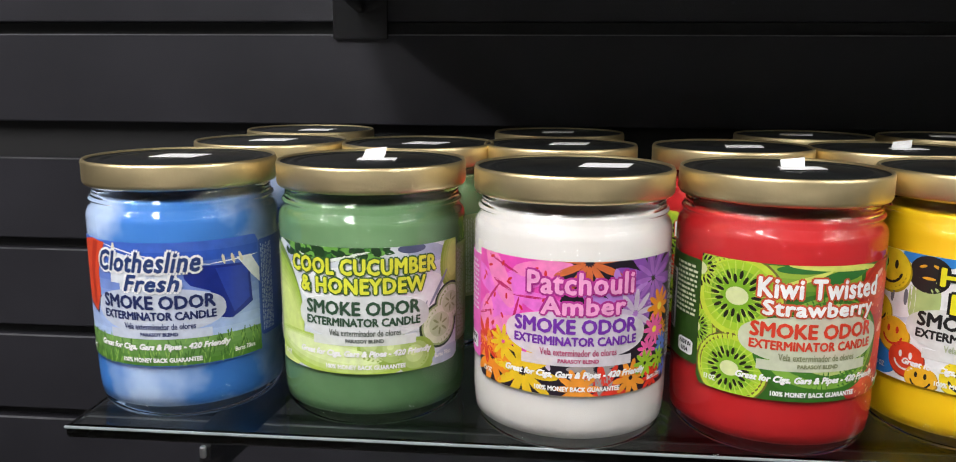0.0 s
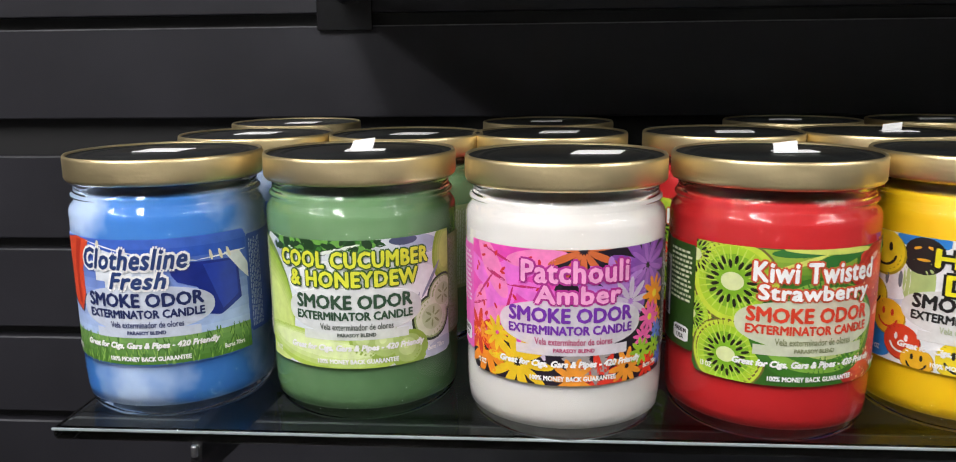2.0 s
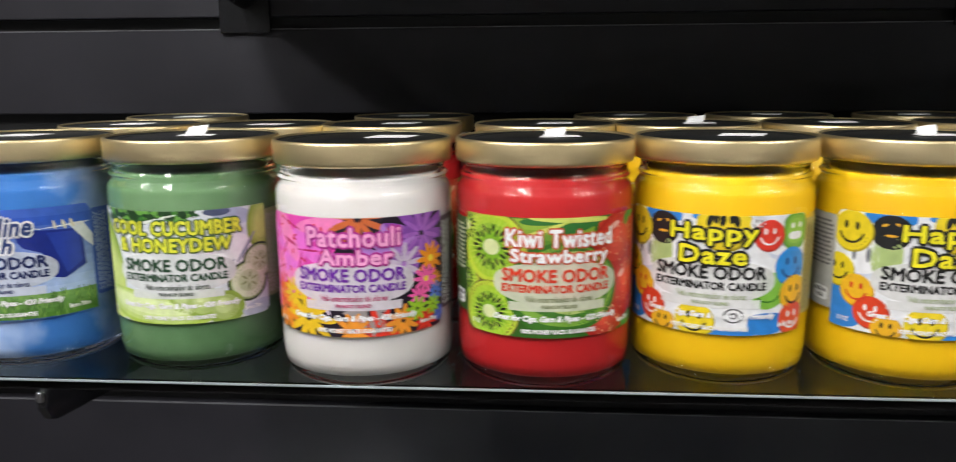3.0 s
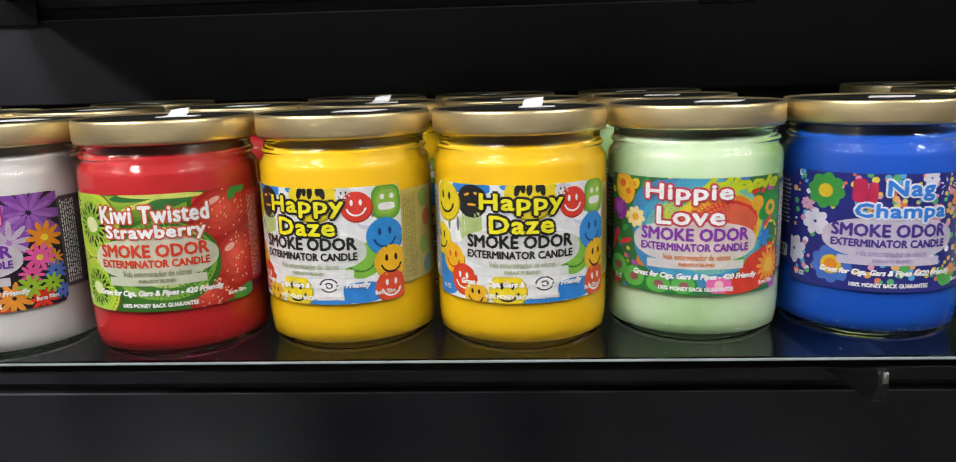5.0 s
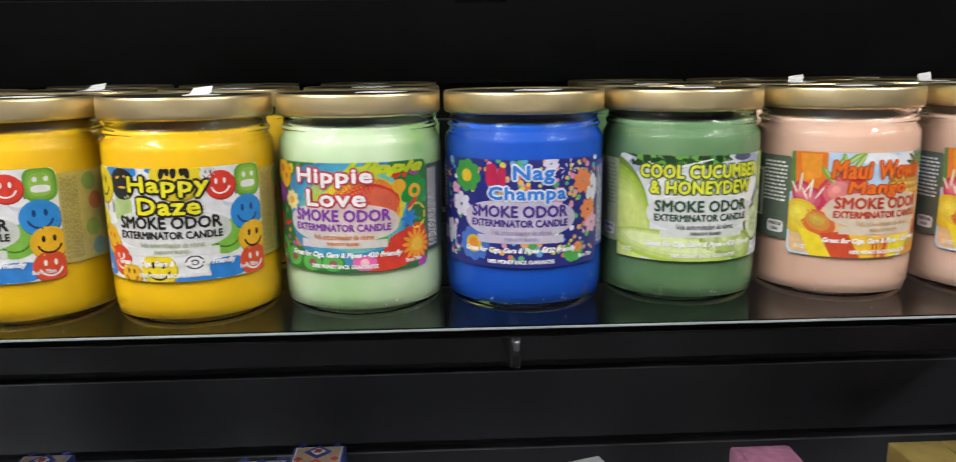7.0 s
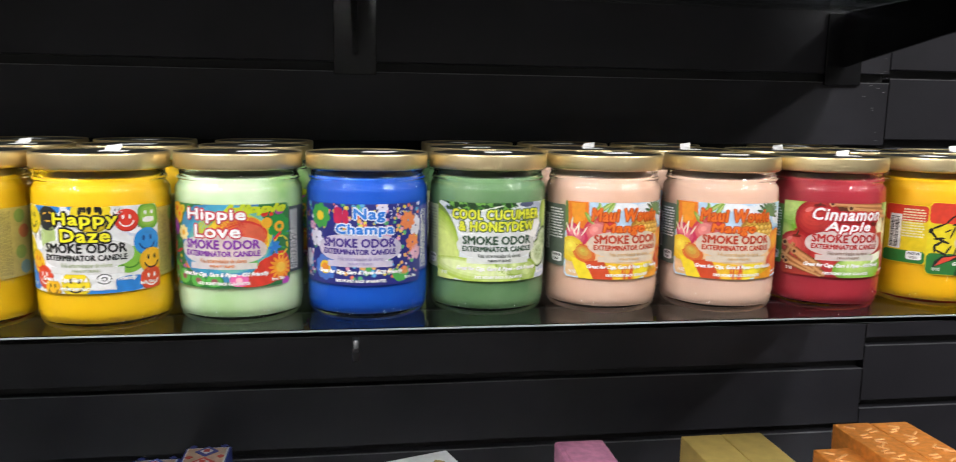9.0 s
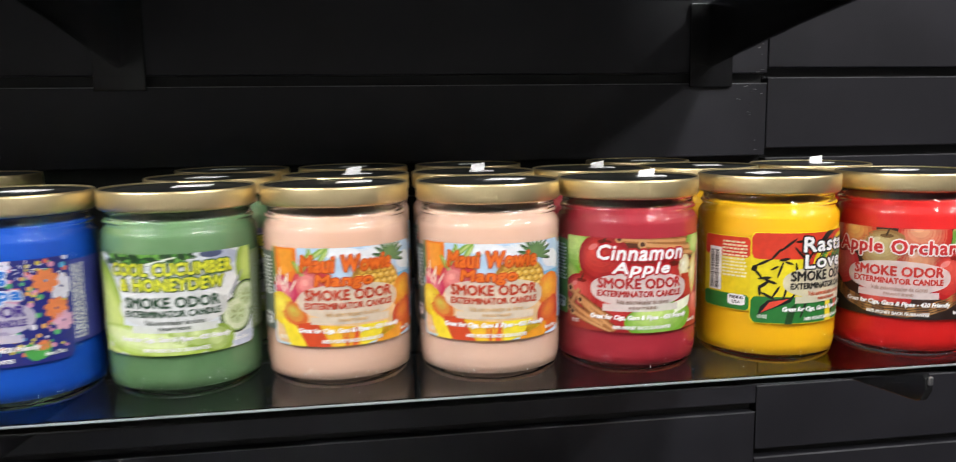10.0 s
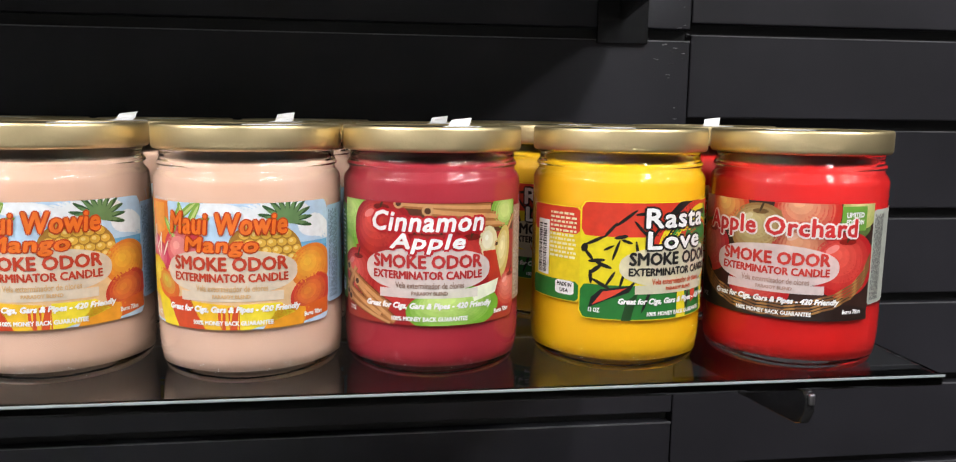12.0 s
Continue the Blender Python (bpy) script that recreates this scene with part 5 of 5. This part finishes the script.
def bracket(x, z):
    """A flat steel knife bracket under a shelf, deeper towards the wall."""
    b = tagged(new("shelf_bracket"), "black steel knife bracket hooked into the slatwall", "bracket", "shelf brackets")
    b.location = (x, WALL, z)
    out = [(-0.004, -0.0005), (-0.302, -0.0005), (-0.308, -0.004), (-0.309, -0.012), (-0.305, -0.019), (-0.300, -0.021), (-0.150, -0.038), (-0.004, -0.059)]
    bm = bmesh.new()
    vs = [bm.verts.new((-0.0025, y, w)) for y, w in out]
    fc = bm.faces.new(vs)
    ex = bmesh.ops.extrude_face_region(bm, geom=[fc])
    bmesh.ops.translate(bm, verts=[g for g in ex["geom"] if isinstance(g, bmesh.types.BMVert)], vec=(0.005, 0, 0))
    bmesh.ops.recalc_face_normals(bm, faces=bm.faces)
    bmesh.ops.bevel(bm, geom=bm.edges[:], offset=0.0012, segments=3, affect="EDGES", profile=0.5)
    part("arm", bm, STEEL, b, smooth=True)
    # added piece: stands for the lamp's glint on the arm's rounded end
    part("front_nose", block(-0.0014, 0.0014, -0.3104, -0.3080, -0.0085, -0.0030, 0.0009), TIP_GLINT, b, "small bright metal piece added as the glint on the bracket tip", smooth=True)
    part("hook_plate", block(-0.021, 0.021, -0.0042, -0.0005, -0.078, -0.002, 0.0008), STEEL, b)
    return b


UPPER = 1.507
LOWER = 0.98
glass_shelf(SHELF, "greenish clear glass shelf crowded with candle jars")
glass_shelf(UPPER, "clear glass shelf above the candle jars")
glass_shelf(LOWER, "clear glass shelf with small boxes on it")
for z in (SHELF, UPPER, LOWER):
    for x in (-0.1445, 0.4292, 0.9535):
        bracket(x, z - 0.006)

# lamps: rows of bright tubes on the ceiling of the aisle
TUBE = glow("lamp_tube", (1.0, 0.97, 0.92), 6.0)
for x, power in ((-1.5, 45), (-0.55, 42), (1.45, 30), (2.4, 30)):
    lamp = tagged(new("ceiling_lamp"), "long white ceiling lamp with bright tubes", "lamp", "ceiling lamps")
    lamp.location = (x, -0.95, 2.75)
    part("housing", block(-0.10, 0.10, -0.8, 0.8, -0.03, -0.001, 0.004), PLASTER, lamp)
    for dx in (-0.05, 0.05):
        part("tube", block(dx - 0.013, dx + 0.013, -0.75, 0.75, -0.062, -0.032, 0.008), TUBE, lamp)
    d = bpy.data.lights.new("lamp_light", "AREA")
    d.shape, d.size, d.size_y, d.energy, d.color = "RECTANGLE", 0.2, 1.5, power, (0.99, 0.97, 0.965)
    o = new("lamp_light", d)
    o.matrix_basis = pose(x, -0.95, 2.68)

# a dark display counter across the aisle, with upright strips of small lit diodes
COUNTER = mat("counter_laminate", (0.05, 0.048, 0.046), 0.35, vary=0.15, scale=8)
DIODE = glow("diode", (1.0, 0.98, 0.95), 75.0)
case = tagged(new("display_counter"), "dark shop counter with upright strips of lit diodes", "counter")
case.location = (0.4, -2.9, 0)
part("body", block(-2.6, 2.6, -0.35, 0.25, 0, 1.28, 0.01), COUNTER, case)
part("worktop", block(-2.65, 2.65, -0.38, 0.29, 1.281, 1.32, 0.006), COUNTER, case)
for i, x in enumerate((-1.75, -0.85, -0.1, 0.55, 1.25)):
    strip_ob = part("diode_strip", block(x - 0.025, x + 0.025, 0.2505, 0.258, 0.50, 1.26, 0.002), PLASTER, case)
    for k in range(11 - i % 3):
        part("diode", block(x - 0.009, x + 0.009, 0.2585, 0.264, 1.22 - 0.064 * k - 0.026, 1.22 - 0.064 * k), DIODE, strip_ob)

# ---- the candles in three rows ----
# name, x, y, turn in degrees, first wax colour, second, mottling
FRONT_ROW = "front row of candles"
SORTS = {
    "linen": ((0.03, 0.14, 0.39), (0.32, 0.41, 0.56), 0.09, "sky blue candle in a glass jar with laundry label"),
    "cucumber": ((0.055, 0.13, 0.048), (0.12, 0.215, 0.105), 0.22, "sage green candle in a glass jar with cucumber label"),
    "patchouli": ((0.46, 0.445, 0.42), (0.53, 0.52, 0.50), 0.3, "white candle in a glass jar with pink flower label"),
    "kiwi": ((0.31, 0.005, 0.007), (0.37, 0.012, 0.014), 0.25, "red candle in a glass jar with kiwi and strawberry label"),
    "daze": ((0.56, 0.34, 0.001), (0.62, 0.40, 0.004), 0.3, "bright yellow candle in a glass jar with cartoon label"),
    "hippie": ((0.19, 0.36, 0.11), (0.43, 0.53, 0.36), 0.16, "pale green candle in a glass jar with colourful label"),
    "champa": ((0.0005, 0.045, 0.31), (0.003, 0.07, 0.38), 0.3, "deep blue candle in a glass jar with flower label"),
    "mango": ((0.46, 0.29, 0.21), (0.54, 0.38, 0.305), 0.25, "peach coloured candle in a glass jar with mango label"),
    "cinnamon": ((0.23, 0.009, 0.020), (0.32, 0.024, 0.036), 0.22, "dark red candle in a glass jar with apple label"),
    "rasta": ((0.57, 0.31, 0.001), (0.63, 0.36, 0.003), 0.3, "golden yellow candle in a glass jar with striped label"),
    "orchard": ((0.40, 0.004, 0.004), (0.48, 0.010, 0.009), 0.25, "bright red candle in a glass jar with apple basket label"),
}
WAXES = {k: wax_mat(*v[:3]) for k, v in SORTS.items()}
ROW_1 = [("linen", -0.1659, 0.3419, 5), ("cucumber", -0.0783, 0.3427, 5), ("patchouli", 0.0107, 0.3287, 2), ("kiwi", 0.0967, 0.3320, 8), ("daze", 0.1815, 0.3404, -18),
         ("daze", 0.2670, 0.3386, -1), ("hippie", 0.3520, 0.3474, -10), ("champa", 0.4377, 0.3490, -9), ("cucumber", 0.5232, 0.3545, 2), ("mango", 0.6092, 0.3546, 10),
         ("mango", 0.6972, 0.3482, -5), ("cinnamon", 0.7816, 0.3474, -7), ("rasta", 0.8730, 0.3483, 25), ("orchard", 0.9613, 0.3395, -40)]
CURLS = (0, 0.0034, 0, -0.0026, 0, 0.003, 0, 0, 0, 0, 0, 0.0028, 0, 0)
TAG_AT = (-0.003, -0.002, 0.012, 0.003, 0.006, 0.004, 0.010, 0.006, 0.006, 0.010, 0.009, 0.010, -0.004, -0.006)
for i, (sort, x, y, turn) in enumerate(ROW_1):
    jar = jar_body(x, y, turn, WAXES[sort], SORTS[sort][3], FRONT_ROW)
    DRAW[sort](jar)
    sticker(jar, TAG_AT[i], 0.002, 10 * math.sin(i * 1.7) - turn * 0.3, CURLS[i])

rnd = random.Random(3)
LIFTED = {0.62: 0.0035, 0.61: 0.0035, 0.70: 0.004, 0.79: 0.003, 0.95: 0.004, 0.18: 0.003}
ROW_2 = [("linen", -0.1555), ("cucumber", -0.0715), ("kiwi", 0.0060), ("kiwi", 0.0977), ("daze", 0.1790), ("daze", 0.2650), ("hippie", 0.3520),
         ("cucumber", 0.5280), ("mango", 0.6150), ("mango", 0.7010), ("cinnamon", 0.7860), ("rasta", 0.8650), ("orchard", 0.9500)]
ROW_3 = [("linen", -0.1592), ("patchouli", 0.0063), ("daze", 0.1600), ("daze", 0.2500), ("hippie", 0.3500), ("cucumber", 0.5300), ("mango", 0.6200), ("mango", 0.7100), ("rasta", 0.8500)]
for row, y, group in ((ROW_2, 0.431, "middle row of candles"), (ROW_3, 0.517, "rear row of candles")):
    for sort, x in row:
        turn = rnd.uniform(-25, 25)
        jar = jar_body(x, y + rnd.uniform(-0.002, 0.003), turn, WAXES[sort], SORTS[sort][3], group)
        main_c, side_c = BACK_LABEL[sort]
        if y < 0.5:
            DRAW[sort](jar)
            sticker(jar, rnd.uniform(-0.006, 0.006), rnd.uniform(-0.004, 0.004), rnd.uniform(-12, 12) - turn, LIFTED.get(round(x, 2), 0))
            continue
        lab = part("label", (lambda b: (wrap(b, 0.00004), b)[1])(panel(-MU, MU, V0, V1, 0.003)), ink(*main_c), jar)
        on_label("side_panel", panel(-0.075, -MU, 0.0305, 0.0745, 0.002), ink(*side_c), lab, 0.0)
        on_label("side_panel", panel(MU, 0.075, 0.0305, 0.0745, 0.002), ink(*side_c), lab, 0.0)
        sticker(jar, rnd.uniform(-0.006, 0.006), rnd.uniform(-0.004, 0.004), rnd.uniform(-12, 12) - turn, 0)

# jars on the shelf above, seen from below through its glass
UPPER_ROW = ("kiwi", "cucumber", "daze", "linen", "hippie", "champa", "orchard", "cinnamon", "kiwi", "cucumber", "linen", "mango", "patchouli")
seeds = {}
for o in list(scene.objects):
    if o.name.startswith("candle_jar") and o.get("group") == "rear row of candles":
        seeds.setdefault(o["label"], o)
for r in range(3):
    for k in range(13):
        sort = UPPER_ROW[(k + 5 * r) % 13] if r else UPPER_ROW[k]
        src = seeds.get(SORTS[sort][3]) or seeds[SORTS["daze"][3]]
        j = copy_thing(src, pose(-0.135 + 0.0895 * k + rnd.uniform(-0.002, 0.002), 0.336 + 0.090 * r + rnd.uniform(-0.002, 0.002), UPPER + 0.0004, 0, 0, rnd.uniform(-30, 30)))
        tagged(j, "", "", "candles on the upper shelf")


# ---- boxes on the lower shelf ----
TOP = 1.080
PACK_BLUE = mat("printed_card_blue", (0.04, 0.06, 0.30), 0.4, vary=0.2, scale=120)
PACK_RED = mat("printed_card_red", (0.50, 0.05, 0.04), 0.4, vary=0.15, scale=120)
PACK_TAN = mat("printed_card_tan", (0.50, 0.36, 0.26), 0.45, vary=0.15, scale=120)
PACK_WHITE = mat("printed_card_white", (0.66, 0.68, 0.70), 0.4, vary=0.08, scale=80)
PACK_GREEN = mat("printed_card_green", (0.16, 0.36, 0.14), 0.4, vary=0.2, scale=100)
PINK = mat("pink_wrap", (0.58, 0.24, 0.38), 0.35, vary=0.25, scale=90, bump=0.5, bump_scale=260)
GILT = mat("dull_gold_card", (0.42, 0.31, 0.09), 0.38, vary=0.12, scale=70)
TANG = mat("orange_carved_card", (0.62, 0.22, 0.04), 0.42, vary=0.22, scale=140, bump=0.6, bump_scale=240)
TANG_L = mat("orange_embossing", (0.80, 0.42, 0.16), 0.35, vary=0.1)


def diamond(x, y, r, z, s=0.0):
    bm = bmesh.new()
    vs = [bm.verts.new((x + r * math.cos(a + s), y + r * math.sin(a + s), z)) for a in (0, math.pi / 2, math.pi, 1.5 * math.pi)]
    bm.faces.new(vs)
    ex = bmesh.ops.extrude_face_region(bm, geom=bm.faces[:])
    bmesh.ops.translate(bm, verts=[g for g in ex["geom"] if isinstance(g, bmesh.types.BMVert)], vec=(0, 0, 0.0004))
    return bm


def incense_pack(x0, x1, y1, top):
    p = tagged(new("incense_pack"), "blue card pack printed with red and tan mandala pattern", "box", "patterned card packs")
    w, d, h = (x1 - x0) / 2, 0.055, top - LOWER
    p.location = ((x0 + x1) / 2, y1 - d, LOWER)
    part("carton", block(-w, w, -d, d, 0, h, 0.0008), PACK_BLUE, p)
    part("rim_band", block(-w + 0.002, w - 0.002, -d + 0.002, d - 0.002, h - 0.0002, h + 0.0004), PACK_WHITE, p)
    part("top_print", block(-w + 0.0035, w - 0.0035, -d + 0.0035, d - 0.0035, h - 0.0001, h + 0.0008), PACK_TAN, p)
    for k in range(5):
        y = -d + 0.011 + 0.022 * k
        part("motif", diamond(0, y, 0.0105, h + 0.0008), PACK_RED if k % 2 else PACK_BLUE, p)
        part("motif", diamond(0, y, 0.0058, h + 0.0013), PACK_WHITE, p)
        part("motif", diamond(0, y, 0.0036, h + 0.0018, 0.785), PACK_RED, p)
        for s in (-1, 1):
            part("motif", diamond(s * (w - 0.0065), y + 0.011, 0.0035, h + 0.0008), PACK_RED if k % 2 else PACK_BLUE, p)


for x0, x1, y1, top in ((0.0250, 0.0650, 0.500, TOP - 0.006), (0.0657, 0.1052, 0.512, TOP), (0.2325, 0.2725, 0.496, TOP - 0.002), (0.2746, 0.3149, 0.510, TOP + 0.001)):
    incense_pack(x0, x1, y1, top)

tin = tagged(new("card_box"), "white card box with green and yellow print", "box")
tin.matrix_basis = pose(0.492, 0.440, LOWER, 0, 0, 18)
part("carton", block(-0.030, 0.030, -0.035, 0.035, 0, TOP - LOWER, 0.001), PACK_WHITE, tin)
for k in range(6):
    part("printed_patch", diamond(-0.018 + 0.0075 * k, 0.012 * math.sin(k * 1.9), 0.0055 + 0.001 * (k % 3), TOP - LOWER - 0.0001 + 0.0002 * k, k * 0.4), (PACK_GREEN, GILT, PACK_RED)[k % 3], tin)

soap = tagged(new("pink_box"), "small pink mottled wrapped box", "box")
soap.location = (0.638, 0.455, LOWER)
part("carton", block(-0.024, 0.024, -0.036, 0.036, 0, TOP - LOWER, 0.003), PINK, soap)
part("wrap_fold", block(-0.019, 0.018, -0.024, 0.026, TOP - LOWER - 0.0004, TOP - LOWER + 0.0012, 0.0005), PINK, soap)

for x0, x1 in ((0.7400, 0.7805), (0.7815, 0.8220)):
    g = tagged(new("gold_box"), "flat dull gold card box with dark lettering patch", "box", "gold card boxes")
    g.location = ((x0 + x1) / 2, 0.430, LOWER)
    w = (x1 - x0) / 2
    part("carton", block(-w, w, -0.058, 0.058, 0, TOP - LOWER, 0.0008), GILT, g)
    part("printed_patch", block(-w + 0.008, w - 0.006, -0.040, -0.012, TOP - LOWER - 0.0002, TOP - LOWER + 0.0005), STEEL, g)
    part("printed_patch", block(-w + 0.011, w - 0.009, -0.036, -0.016, TOP - LOWER, TOP - LOWER + 0.0009), GILT, g)

for x0, x1, y1, top in ((0.9075, 0.9475, 0.500, TOP), (0.9482, 0.9885, 0.498, TOP), (0.8690, 0.9070, 0.470, TOP - 0.012)):
    b = tagged(new("orange_box"), "orange box with raised carved pattern on its lid", "box", "orange carved boxes")
    w, d = (x1 - x0) / 2, 0.050
    b.location = ((x0 + x1) / 2, y1 - d, LOWER)
    part("carton", block(-w, w, -d, d, 0, top - LOWER, 0.0012), TANG, b)
    r2 = random.Random(int(x0 * 1000))
    for k in range(14):
        u, v = r2.uniform(-w + 0.008, w - 0.008), -d + 0.010 + 0.006 * k
        bm = block(u - 0.0052, u + 0.0052, v - 0.0011, v + 0.0011, top - LOWER - 0.0004, top - LOWER + 0.0012, 0.0005)
        bmesh.ops.rotate(bm, cent=(u, v, 0), matrix=Matrix.Rotation(r2.uniform(-0.9, 0.9), 3, "Z"), verts=bm.verts)
        part("raised_curl", bm, TANG_L, b)
